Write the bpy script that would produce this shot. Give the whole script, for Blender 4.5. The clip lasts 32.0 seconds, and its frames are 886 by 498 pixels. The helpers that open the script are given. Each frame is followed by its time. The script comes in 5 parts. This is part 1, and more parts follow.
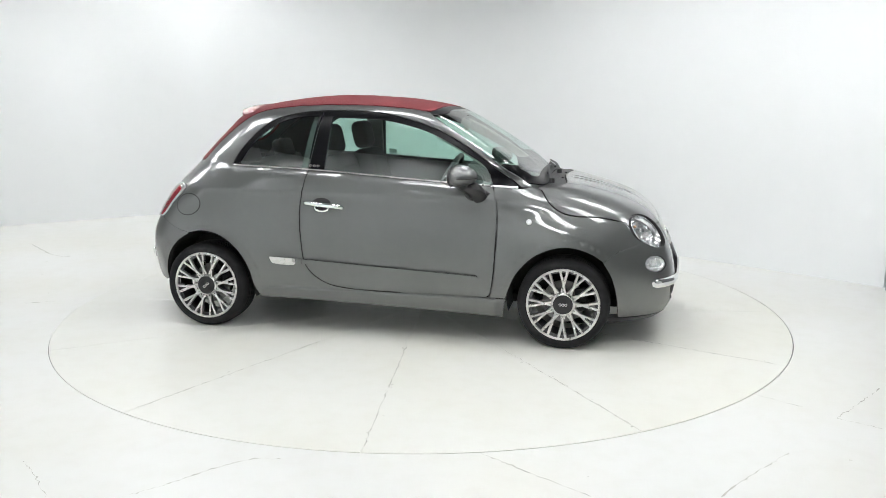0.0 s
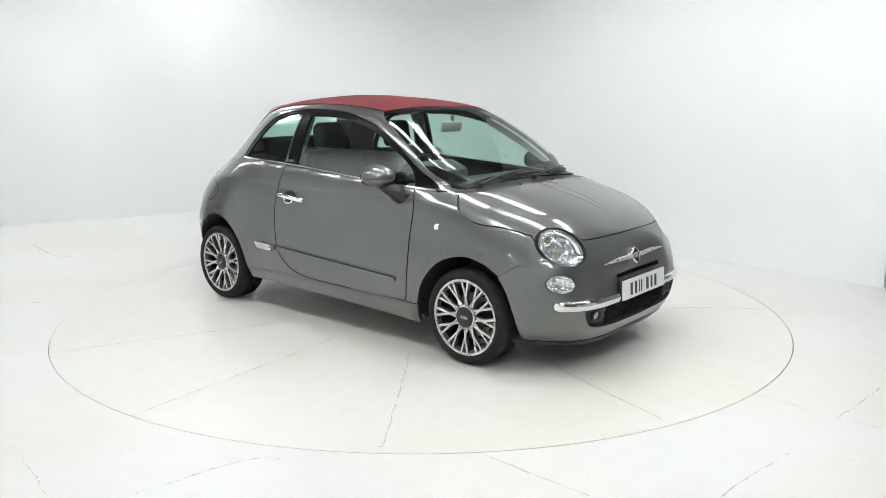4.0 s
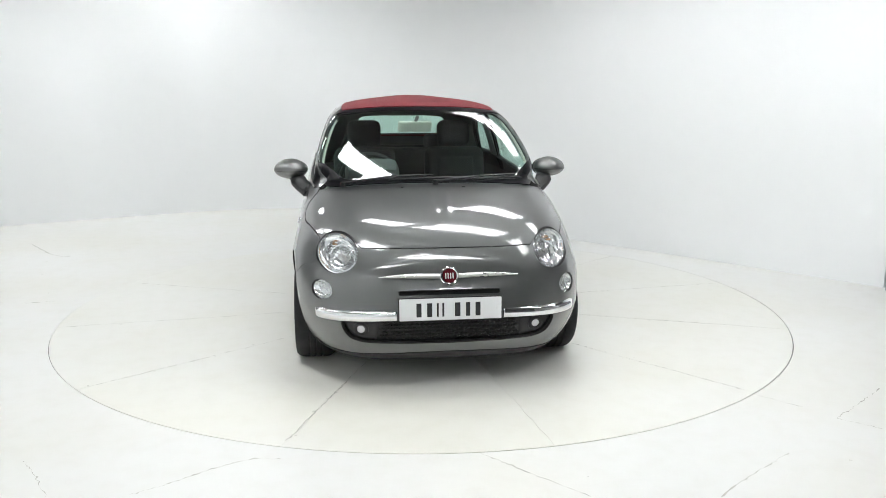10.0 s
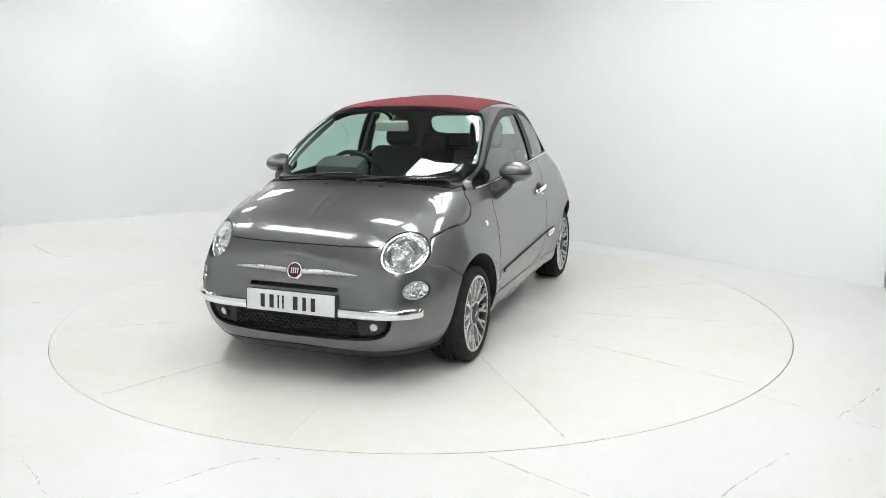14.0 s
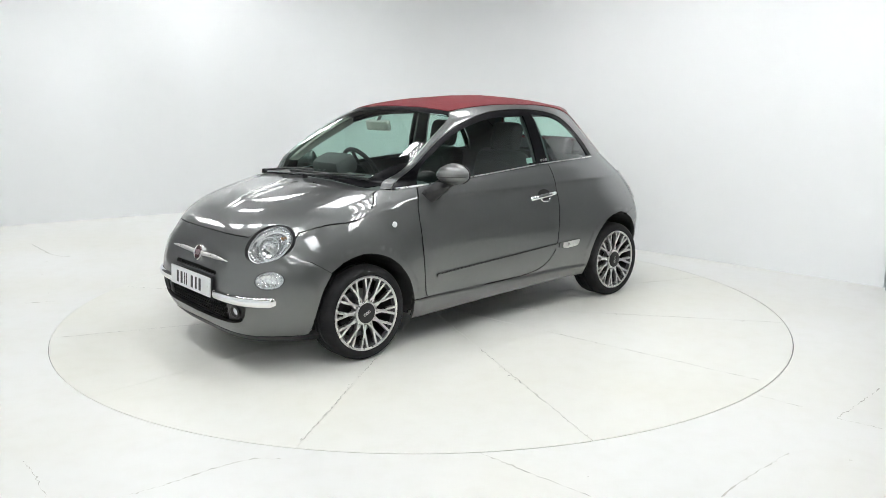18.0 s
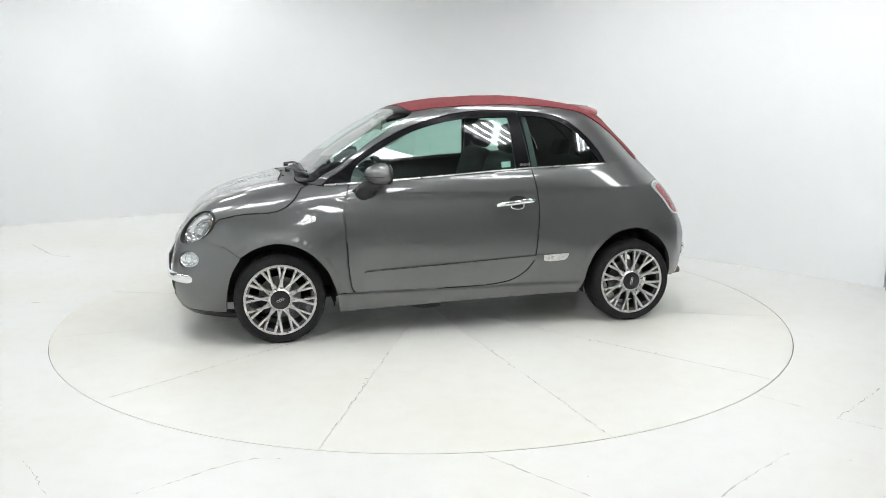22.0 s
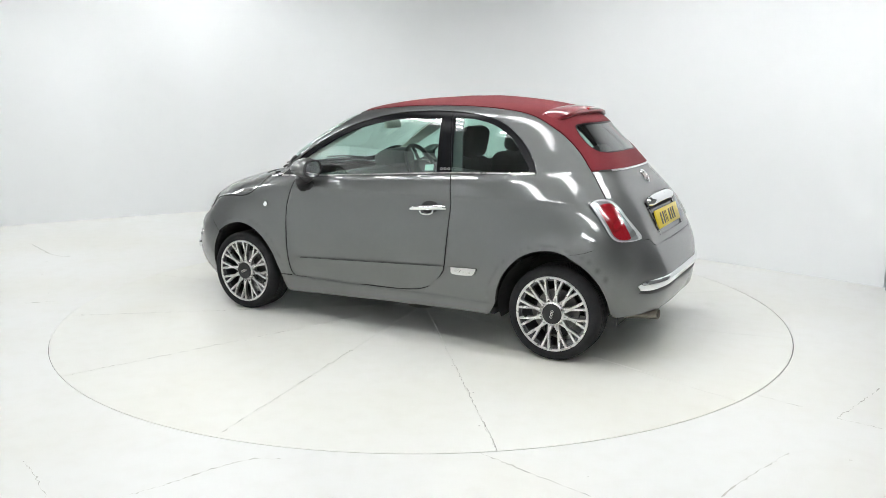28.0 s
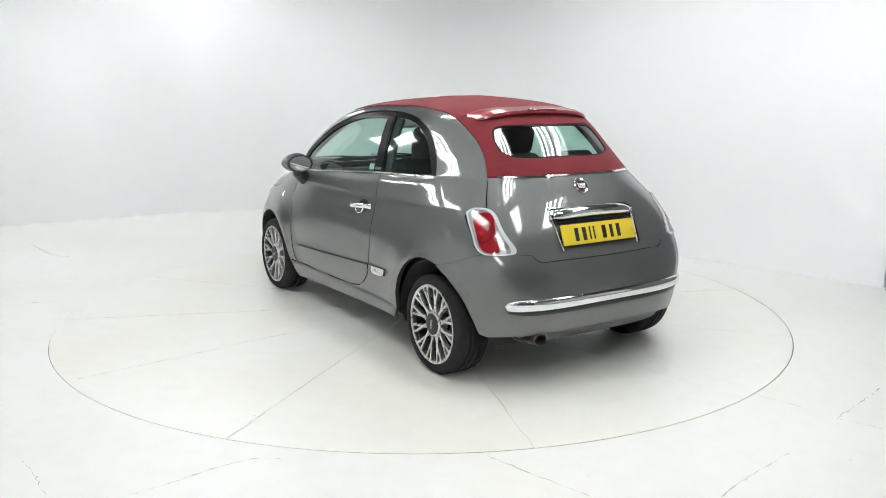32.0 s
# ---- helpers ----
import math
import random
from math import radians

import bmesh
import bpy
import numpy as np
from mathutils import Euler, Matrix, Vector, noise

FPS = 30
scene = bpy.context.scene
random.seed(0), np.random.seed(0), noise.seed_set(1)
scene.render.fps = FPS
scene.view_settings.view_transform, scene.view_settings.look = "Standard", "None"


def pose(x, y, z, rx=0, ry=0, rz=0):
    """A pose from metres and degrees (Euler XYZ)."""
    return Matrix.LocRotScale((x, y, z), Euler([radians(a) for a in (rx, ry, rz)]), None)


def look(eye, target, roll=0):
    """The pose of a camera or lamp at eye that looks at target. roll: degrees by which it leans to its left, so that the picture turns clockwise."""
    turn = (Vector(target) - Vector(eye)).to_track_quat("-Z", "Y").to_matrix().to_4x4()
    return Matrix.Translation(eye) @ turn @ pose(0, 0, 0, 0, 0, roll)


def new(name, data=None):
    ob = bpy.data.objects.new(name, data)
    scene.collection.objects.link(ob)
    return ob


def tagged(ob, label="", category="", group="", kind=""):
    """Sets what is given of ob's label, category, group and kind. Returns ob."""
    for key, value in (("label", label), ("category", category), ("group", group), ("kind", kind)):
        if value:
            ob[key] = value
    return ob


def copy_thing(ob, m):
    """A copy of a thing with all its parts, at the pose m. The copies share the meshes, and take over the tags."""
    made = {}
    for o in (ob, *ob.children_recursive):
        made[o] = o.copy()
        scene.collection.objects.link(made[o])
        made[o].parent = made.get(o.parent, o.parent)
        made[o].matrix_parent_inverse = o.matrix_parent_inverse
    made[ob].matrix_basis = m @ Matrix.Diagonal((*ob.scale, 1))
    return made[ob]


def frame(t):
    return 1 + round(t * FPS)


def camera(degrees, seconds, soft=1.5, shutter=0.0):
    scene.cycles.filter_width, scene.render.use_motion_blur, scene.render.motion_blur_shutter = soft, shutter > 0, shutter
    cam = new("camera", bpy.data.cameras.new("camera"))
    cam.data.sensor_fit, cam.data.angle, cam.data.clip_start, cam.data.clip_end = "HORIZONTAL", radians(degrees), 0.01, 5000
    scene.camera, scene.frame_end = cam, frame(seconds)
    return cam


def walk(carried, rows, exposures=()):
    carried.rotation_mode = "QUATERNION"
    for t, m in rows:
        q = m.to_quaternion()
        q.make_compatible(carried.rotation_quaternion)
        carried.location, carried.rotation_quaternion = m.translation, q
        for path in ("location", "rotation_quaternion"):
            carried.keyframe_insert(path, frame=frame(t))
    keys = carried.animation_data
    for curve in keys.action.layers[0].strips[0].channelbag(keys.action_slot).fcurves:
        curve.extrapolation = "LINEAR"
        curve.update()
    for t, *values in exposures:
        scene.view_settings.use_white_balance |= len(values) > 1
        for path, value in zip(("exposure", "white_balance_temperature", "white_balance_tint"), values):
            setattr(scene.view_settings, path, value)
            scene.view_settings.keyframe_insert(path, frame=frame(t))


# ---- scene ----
from mathutils.geometry import delaunay_2d_cdt

# ---------- camera: it stands still on a tripod ----------
cam = camera(58.28, 32.0, 0.6)
EYE = Vector((0.0, -5.596, 1.496))
AIM = Vector((math.sin(radians(1.356)) * math.cos(radians(-11.048)), math.cos(radians(1.356)) * math.cos(radians(-11.048)), math.sin(radians(-11.048))))
walk(cam, [(0, look(EYE, EYE + AIM, 0.12)), (32.0, look(EYE, EYE + AIM, 0.12))])

# ---------- world and exposure ----------
world = bpy.data.worlds.new("world")
world.use_nodes = True
world.node_tree.nodes["Background"].inputs["Color"].default_value = (0.75, 0.8, 0.85, 1)
world.node_tree.nodes["Background"].inputs["Strength"].default_value = 0.05
scene.world = world
scene.view_settings.exposure = 0.0
TUBE_POWER = 34.5
PANEL_POWER = 14.0
SPOT_POWER = 38.0


# ---------- materials ----------
def material(name, color, rough=0.5, metal=0.0, coat=0.0, var=0.0, scale=8.0, bump=0.0, bump_scale=200.0, rough_var=0.0, spec=0.5, sheen=0.0):
    m = bpy.data.materials.new(name)
    m.use_nodes = True
    nt = m.node_tree
    b = nt.nodes["Principled BSDF"]
    b.inputs["Base Color"].default_value = (*color, 1)
    b.inputs["Roughness"].default_value = rough
    b.inputs["Metallic"].default_value = metal
    b.inputs["Specular IOR Level"].default_value = spec
    b.inputs["Coat Weight"].default_value = coat
    b.inputs["Coat Roughness"].default_value = 0.02
    b.inputs["Sheen Weight"].default_value = sheen
    tc = nt.nodes.new("ShaderNodeTexCoord")
    if var or rough_var:
        a = nt.nodes.new("ShaderNodeTexNoise")
        a.inputs["Scale"].default_value, a.inputs["Detail"].default_value = scale, 6
        c = nt.nodes.new("ShaderNodeTexNoise")
        c.inputs["Scale"].default_value, c.inputs["Detail"].default_value = scale * 9, 4
        nt.links.new(tc.outputs["Object"], a.inputs["Vector"])
        nt.links.new(tc.outputs["Object"], c.inputs["Vector"])
        mx = nt.nodes.new("ShaderNodeMath")
        mx.operation = "MULTIPLY_ADD"
        mx.inputs[1].default_value = 0.35
        nt.links.new(c.outputs["Fac"], mx.inputs[0])
        nt.links.new(a.outputs["Fac"], mx.inputs[2])
        if var:
            r = nt.nodes.new("ShaderNodeMapRange")
            r.inputs["From Min"].default_value, r.inputs["From Max"].default_value = 0.4, 0.95
            r.inputs["To Min"].default_value, r.inputs["To Max"].default_value = 1 + var, 1 - var
            nt.links.new(mx.outputs[0], r.inputs["Value"])
            h = nt.nodes.new("ShaderNodeHueSaturation")
            h.inputs["Color"].default_value = (*color, 1)
            nt.links.new(r.outputs[0], h.inputs["Value"])
            nt.links.new(h.outputs["Color"], b.inputs["Base Color"])
        if rough_var:
            r = nt.nodes.new("ShaderNodeMapRange")
            r.inputs["From Min"].default_value, r.inputs["From Max"].default_value = 0.4, 0.95
            r.inputs["To Min"].default_value, r.inputs["To Max"].default_value = max(0, rough - rough_var), min(1, rough + rough_var)
            nt.links.new(mx.outputs[0], r.inputs["Value"])
            nt.links.new(r.outputs[0], b.inputs["Roughness"])
    if bump:
        n = nt.nodes.new("ShaderNodeTexNoise")
        n.inputs["Scale"].default_value, n.inputs["Detail"].default_value = bump_scale, 3
        nt.links.new(tc.outputs["Object"], n.inputs["Vector"])
        u = nt.nodes.new("ShaderNodeBump")
        u.inputs["Strength"].default_value, u.inputs["Distance"].default_value = bump, 0.002
        nt.links.new(n.outputs["Fac"], u.inputs["Height"])
        nt.links.new(u.outputs["Normal"], b.inputs["Normal"])
    return m


def glass_material(name, tint, gloss=1.0, ior=1.5):
    """A thin tinted pane: light passes straight through, the gloss follows Fresnel."""
    m = bpy.data.materials.new(name)
    m.use_nodes = True
    nt = m.node_tree
    nt.nodes.remove(nt.nodes["Principled BSDF"])
    out = nt.nodes["Material Output"]
    t = nt.nodes.new("ShaderNodeBsdfTransparent")
    t.inputs["Color"].default_value = (*tint, 1)
    g = nt.nodes.new("ShaderNodeBsdfGlossy")
    g.inputs["Roughness"].default_value = 0.01
    g.inputs["Color"].default_value = (gloss, gloss, gloss, 1)
    f = nt.nodes.new("ShaderNodeLayerWeight")
    f.inputs["Blend"].default_value = 0.5
    w = nt.nodes.new("ShaderNodeMath")
    w.operation = "POWER"
    w.inputs[1].default_value = 5.0
    v = nt.nodes.new("ShaderNodeMapRange")
    v.inputs["To Min"].default_value, v.inputs["To Max"].default_value = 2 * ((ior - 1) / (ior + 1)) ** 2, 0.95
    nt.links.new(f.outputs["Facing"], w.inputs[0])
    nt.links.new(w.outputs[0], v.inputs["Value"])
    x = nt.nodes.new("ShaderNodeMixShader")
    nt.links.new(v.outputs[0], x.inputs[0])
    nt.links.new(t.outputs[0], x.inputs[1])
    nt.links.new(g.outputs[0], x.inputs[2])
    nt.links.new(x.outputs[0], out.inputs["Surface"])
    return m


def glow_material(name, color, power):
    m = bpy.data.materials.new(name)
    m.use_nodes = True
    b = m.node_tree.nodes["Principled BSDF"]
    b.inputs["Base Color"].default_value = (0.9, 0.9, 0.9, 1)
    b.inputs["Emission Color"].default_value = (*color, 1)
    b.inputs["Emission Strength"].default_value = power
    return m


def paint_material():
    """Metallic grey lacquer: fine flakes under a clear coat."""
    m = material("grey_metallic_paint", (0.118, 0.1225, 0.1215), 0.41, 0.76, 1.0, var=0.05, scale=3.0)
    nt = m.node_tree
    b = nt.nodes["Principled BSDF"]
    b.inputs["Coat IOR"].default_value = 1.7
    v = nt.nodes.new("ShaderNodeTexVoronoi")
    v.inputs["Scale"].default_value = 1800
    tc = nt.nodes.new("ShaderNodeTexCoord")
    nt.links.new(tc.outputs["Object"], v.inputs["Vector"])
    u = nt.nodes.new("ShaderNodeBump")
    u.inputs["Strength"].default_value, u.inputs["Distance"].default_value = 0.12, 0.0006
    nt.links.new(v.outputs["Distance"], u.inputs["Height"])
    nt.links.new(u.outputs["Normal"], b.inputs["Normal"])
    return m


def fabric_material():
    """Red woven hood cloth with a fine diagonal twill."""
    m = material("red_hood_cloth", (0.155, 0.017, 0.022), 0.9, 0.0, 0.0, var=0.12, scale=6.0, spec=0.2, sheen=0.08)
    nt = m.node_tree
    b = nt.nodes["Principled BSDF"]
    w = nt.nodes.new("ShaderNodeTexWave")
    w.bands_direction = "DIAGONAL"
    w.inputs["Scale"].default_value, w.inputs["Distortion"].default_value = 160, 1.5
    tc = nt.nodes.new("ShaderNodeTexCoord")
    nt.links.new(tc.outputs["Object"], w.inputs["Vector"])
    u = nt.nodes.new("ShaderNodeBump")
    u.inputs["Strength"].default_value, u.inputs["Distance"].default_value = 0.35, 0.001
    nt.links.new(w.outputs["Fac"], u.inputs["Height"])
    nt.links.new(u.outputs["Normal"], b.inputs["Normal"])
    return m


PAINT = paint_material()
CLOTH = fabric_material()
SPOILER_RED = material("red_spoiler_paint", (0.20, 0.016, 0.024), 0.3, 0.0, 0.8, var=0.06)
CHROME = material("chrome", (0.82, 0.83, 0.84), 0.05, 1.0, rough_var=0.03, scale=20)
SATIN = material("machined_alloy", (0.60, 0.595, 0.585), 0.30, 1.0, var=0.05, scale=30, rough_var=0.08)
RIM_DARK = material("dark_rim_paint", (0.10, 0.10, 0.105), 0.4, 0.7, 0.4, var=0.15, scale=20)
DISC_STEEL = material("brake_steel", (0.20, 0.195, 0.19), 0.4, 1.0, var=0.2, scale=25)
RUBBER = material("tyre_rubber", (0.018, 0.018, 0.019), 0.7, 0.0, var=0.3, scale=18, bump=0.25, bump_scale=300, spec=0.2)
BLACK = material("black_plastic", (0.015, 0.015, 0.016), 0.45, 0.0, var=0.2, scale=20, bump=0.15, bump_scale=500)
GLOSS_BLACK = material("black_window_trim", (0.005, 0.005, 0.006), 0.28, 0.0, 0.0, var=0.1, spec=0.1)
DARK = material("dark_underside_and_shade", (0.02, 0.02, 0.02), 0.85, 0.0, var=0.3, scale=10)
SEAT = material("charcoal_seat_cloth", (0.020, 0.021, 0.022), 0.9, 0.0, var=0.2, scale=20, bump=0.3, bump_scale=700, sheen=0.05)
SEAT_LIGHT = material("grey_seat_insert", (0.026, 0.027, 0.027), 0.9, 0.0, var=0.15, scale=20, bump=0.3, bump_scale=700)
TRIM = material("grey_cabin_trim", (0.085, 0.088, 0.088), 0.6, 0.0, var=0.1, scale=15, bump=0.2, bump_scale=600)
IVORY = material("ivory_cabin_lining", (0.55, 0.54, 0.48), 0.7, 0.0, var=0.06, scale=12, bump=0.1, bump_scale=400)
WINDSCREEN = glass_material("green_windscreen_glass", (0.80, 0.93, 0.885), 1.0, 1.62)
SIDE_GLASS = glass_material("green_side_glass", (0.70, 0.90, 0.83), 1.0, 1.75)
CLEAR = glass_material("clear_lamp_glass", (0.95, 0.96, 0.96), 1.0, 1.45)
RED_GLASS = material("red_lamp_glass", (0.31, 0.010, 0.017), 0.12, 0.0, 0.0, var=0.35, scale=25, spec=0.3)
DARK_RED = material("dark_red_lens", (0.2, 0.01, 0.012), 0.1, 0.0, 1.0)
REFLECTOR = material("lamp_reflector", (0.90, 0.91, 0.92), 0.16, 0.9, bump=0.12, bump_scale=70)
AMBER = material("amber_bulb", (0.42, 0.24, 0.12), 0.3)
LENS = material("lamp_lens", (0.7, 0.72, 0.74), 0.05, 0.2, 1.0)
PLATE_WHITE = material("white_plate", (0.78, 0.79, 0.8), 0.35, 0.0, 0.3, var=0.03)
PLATE_YELLOW = material("yellow_plate", (0.72, 0.55, 0.03), 0.35, 0.0, 0.3, var=0.03)
PLATE_INK = material("plate_ink", (0.012, 0.012, 0.014), 0.4)
BADGE_RED = material("badge_red", (0.09, 0.006, 0.012), 0.25, 0.0, 0.8)
MIRROR = material("mirror_glass", (0.9, 0.92, 0.92), 0.01, 1.0)
STICKER = material("pale_sticker", (0.55, 0.7, 0.66), 0.6)
PIPE = material("exhaust_steel", (0.22, 0.20, 0.17), 0.4, 1.0, var=0.3, scale=30)
WALL = material("white_wall_paint", (0.84, 0.855, 0.86), 0.6, 0.0, var=0.015, scale=0.8, bump=0.08, bump_scale=60)
DIM_UNSEEN = material("dark_unseen_wall", (0.17, 0.17, 0.175), 0.8, 0.0, var=0.15, scale=1.5)
UNSEEN_FLOOR = material("dark_unseen_floor", (0.20, 0.20, 0.20), 0.6, 0.0, var=0.2, scale=3.0, bump=0.2, bump_scale=60)
PALE_UNSEEN = material("pale_unseen_wall", (0.78, 0.78, 0.78), 0.8, 0.0, var=0.15, scale=1.5)
LAMP_BODY = material("pale_lamp_housing", (0.42, 0.43, 0.44), 0.25, 0.3, 0.0, var=0.08, scale=30)
PALE_RIM = material("pale_lamp_rim", (0.60, 0.61, 0.62), 0.14, 0.0, 0.0, var=0.05, scale=30)
DOOR_GREY = material("grey_door_frame", (0.45, 0.46, 0.48), 0.5, var=0.05)
CEIL = material("grey_ceiling", (0.14, 0.14, 0.138), 0.8, 0.0, var=0.1, scale=2)
HOUSING = material("lamp_housing", (0.5, 0.5, 0.5), 0.5, 0.0, var=0.05)
GLOW = glow_material("tube_glow", (0.985, 1.0, 1.01), TUBE_POWER)
PANEL_GLOW = glow_material("panel_glow", (0.985, 1.0, 1.01), PANEL_POWER)
GAP = material("gap_dirt", (0.10, 0.10, 0.095), 0.9, 0.0, var=0.4, scale=9)
CRACK = material("crack_dirt", (0.50, 0.49, 0.45), 0.8, 0.0, var=0.3, scale=20)


def floor_material(name, paint):
    """White floor paint: wide faint warm stains and fine roller grain under a half-gloss."""
    m = material(name, paint, 0.34, 0.0, bump=0.12, bump_scale=35)
    nt = m.node_tree
    b = nt.nodes["Principled BSDF"]
    tc = nt.nodes.new("ShaderNodeTexCoord")
    last = None
    for scale, tint, lo, hi in ((0.7, (0.94, 0.925, 0.86, 1), 0.35, 0.7), (9.0, (0.96, 0.955, 0.94, 1), 0.4, 0.75)):
        n = nt.nodes.new("ShaderNodeTexNoise")
        n.inputs["Scale"].default_value, n.inputs["Detail"].default_value = scale, 3
        r = nt.nodes.new("ShaderNodeMapRange")
        r.interpolation_type = "SMOOTHSTEP"
        r.inputs["From Min"].default_value, r.inputs["From Max"].default_value = lo, hi
        r.inputs["To Min"].default_value, r.inputs["To Max"].default_value = 0.0, 0.6
        x = nt.nodes.new("ShaderNodeMixRGB")
        x.blend_type = "MULTIPLY"
        x.inputs[1].default_value = (*paint, 1)
        x.inputs[2].default_value = tint
        nt.links.new(tc.outputs["Object"], n.inputs["Vector"])
        nt.links.new(n.outputs["Fac"], r.inputs["Value"])
        nt.links.new(r.outputs[0], x.inputs[0])
        if last:
            nt.links.new(last, x.inputs[1])
        last = x.outputs[0]
    nt.links.new(last, b.inputs["Base Color"])
    return m


FLOOR = floor_material("white_floor_paint", (0.80, 0.805, 0.785))
BOARD = floor_material("warm_white_board_paint", (0.80, 0.803, 0.762))


# ---------- small mesh helpers ----------
def mesh_object(name, verts, faces, mat, parent=None, label="", smooth=False, normals=None):
    me = bpy.data.meshes.new(name)
    me.from_pydata([tuple(map(float, v)) for v in verts], [], [tuple(map(int, f)) for f in faces])
    me.materials.append(mat)
    if smooth or normals is not None:
        me.polygons.foreach_set("use_smooth", [True] * len(me.polygons))
    me.update()
    if normals is not None:
        me.normals_split_custom_set_from_vertices([tuple(map(float, n)) for n in normals])
    ob = new(name, me)
    if parent is not None:
        ob.parent = parent
    return tagged(ob, label) if label else ob


def part(name, bm, mat, parent=None, label="", smooth=False):
    """Links a bmesh as one mesh object under a thing or a part."""
    me = bpy.data.meshes.new(name)
    bmesh.ops.recalc_face_normals(bm, faces=bm.faces)
    if smooth:
        for f in bm.faces:
            f.smooth = True
        for e in bm.edges:
            e.smooth = not (len(e.link_faces) == 2 and e.calc_face_angle(0) > 0.6)
    bm.to_mesh(me)
    bm.free()
    me.materials.append(mat)
    ob = new(name, me)
    if parent is not None:
        ob.parent = parent
    return tagged(ob, label) if label else ob


def box_into(bm, m, sx, sy, sz, bevel=0.0):
    """A box of those sizes with rounded edges, centred at the pose m."""
    r = bmesh.ops.create_cube(bm, size=1.0, matrix=m @ Matrix.Diagonal((sx, sy, sz, 1)))
    if bevel:
        edges = list({e for v in r["verts"] for e in v.link_edges})
        bmesh.ops.bevel(bm, geom=edges, offset=bevel, segments=2, affect="EDGES", profile=0.5)
    return bm


def box(name, m, sx, sy, sz, mat, parent=None, bevel=0.0, label=""):
    return part(name, box_into(bmesh.new(), m, sx, sy, sz, bevel), mat, parent, label, bevel > 0)


def lathe(name, profile, m, mat, parent=None, steps=48, label="", closed=False):
    """Turns a profile of (radius, height) round the local z axis."""
    verts, faces = [], []
    n = len(profile)
    for i in range(steps):
        a = 2 * math.pi * i / steps
        for r, z in profile:
            verts.append(m @ Vector((r * math.cos(a), r * math.sin(a), z)))
    for i in range(steps):
        j = (i + 1) % steps
        for k in range(n if closed else n - 1):
            l = (k + 1) % n
            faces.append((i * n + k, j * n + k, j * n + l, i * n + l))
    bm = bmesh.new()
    vs = [bm.verts.new(v) for v in verts]
    for f in faces:
        bm.faces.new([vs[i] for i in f])
    bmesh.ops.remove_doubles(bm, verts=bm.verts, dist=1e-6)
    return part(name, bm, mat, parent, label, True)


def spline(pts, per=8, closed=False):
    """A smooth curve through the points (centripetal Catmull-Rom)."""
    p = [np.array(q, float) for q in pts]
    n = len(p)
    out = []
    for i in range(n if closed else n - 1):
        p1, p2 = p[i], p[(i + 1) % n]
        p0 = p[i - 1] if (closed or i > 0) else 2 * p1 - p2
        p3 = p[(i + 2) % n] if (closed or i + 2 < n) else 2 * p2 - p1
        ts = [0.0]
        for a, b in ((p0, p1), (p1, p2), (p2, p3)):
            ts.append(ts[-1] + max(1e-6, float(np.linalg.norm(b - a))) ** 0.5)
        for k in range(per):
            t = ts[1] + (ts[2] - ts[1]) * k / per
            a1 = (ts[1] - t) / (ts[1] - ts[0]) * p0 + (t - ts[0]) / (ts[1] - ts[0]) * p1
            a2 = (ts[2] - t) / (ts[2] - ts[1]) * p1 + (t - ts[1]) / (ts[2] - ts[1]) * p2
            a3 = (ts[3] - t) / (ts[3] - ts[2]) * p2 + (t - ts[2]) / (ts[3] - ts[2]) * p3
            b1 = (ts[2] - t) / (ts[2] - ts[0]) * a1 + (t - ts[0]) / (ts[2] - ts[0]) * a2
            b2 = (ts[3] - t) / (ts[3] - ts[1]) * a2 + (t - ts[1]) / (ts[3] - ts[1]) * a3
            out.append((ts[2] - t) / (ts[2] - ts[1]) * b1 + (t - ts[1]) / (ts[2] - ts[1]) * b2)
    if not closed:
        out.append(p[-1])
    return out


def tube(name, pts, radius, mat, parent=None, sides=10, per=6, label="", flat=1.0, taper=None):
    """A round or flattened bar along a smooth line."""
    line = [Vector(q) for q in spline(pts, per)]
    verts, faces = [], []
    up = Vector((0, 0, 1))
    for i, c in enumerate(line):
        d = (line[min(i + 1, len(line) - 1)] - line[max(i - 1, 0)]).normalized()
        s = d.cross(up)
        s = s.normalized() if s.length > 1e-3 else Vector((1, 0, 0))
        u = s.cross(d).normalized()
        k = radius * (taper(i / (len(line) - 1)) if taper else 1.0)
        for j in range(sides):
            a = 2 * math.pi * j / sides
            verts.append(c + s * (k * math.cos(a)) + u * (k * flat * math.sin(a)))
    for i in range(len(line) - 1):
        for j in range(sides):
            faces.append((i * sides + j, i * sides + (j + 1) % sides, (i + 1) * sides + (j + 1) % sides, (i + 1) * sides + j))
    faces.append(tuple(range(sides))[::-1])
    faces.append(tuple((len(line) - 1) * sides + j for j in range(sides)))
    bm = bmesh.new()
    vs = [bm.verts.new(v) for v in verts]
    for f in faces:
        bm.faces.new([vs[i] for i in f])
    return part(name, bm, mat, parent, label, True)


# ---------- the studio ----------
RING = 2.459
WALL_LINE = spline([(-5.10, 3.20), (-4.85, 3.45), (-3.55, 4.25), (-2.7, 4.70), (-1.75, 4.90), (-0.85, 4.62), (0.2, 3.85), (1.0, 3.09), (1.73, 2.36), (2.4, 1.69), (3.05, 1.02)], 8) + [np.array((3.62, 0.42))]
CEIL_Z = 3.22


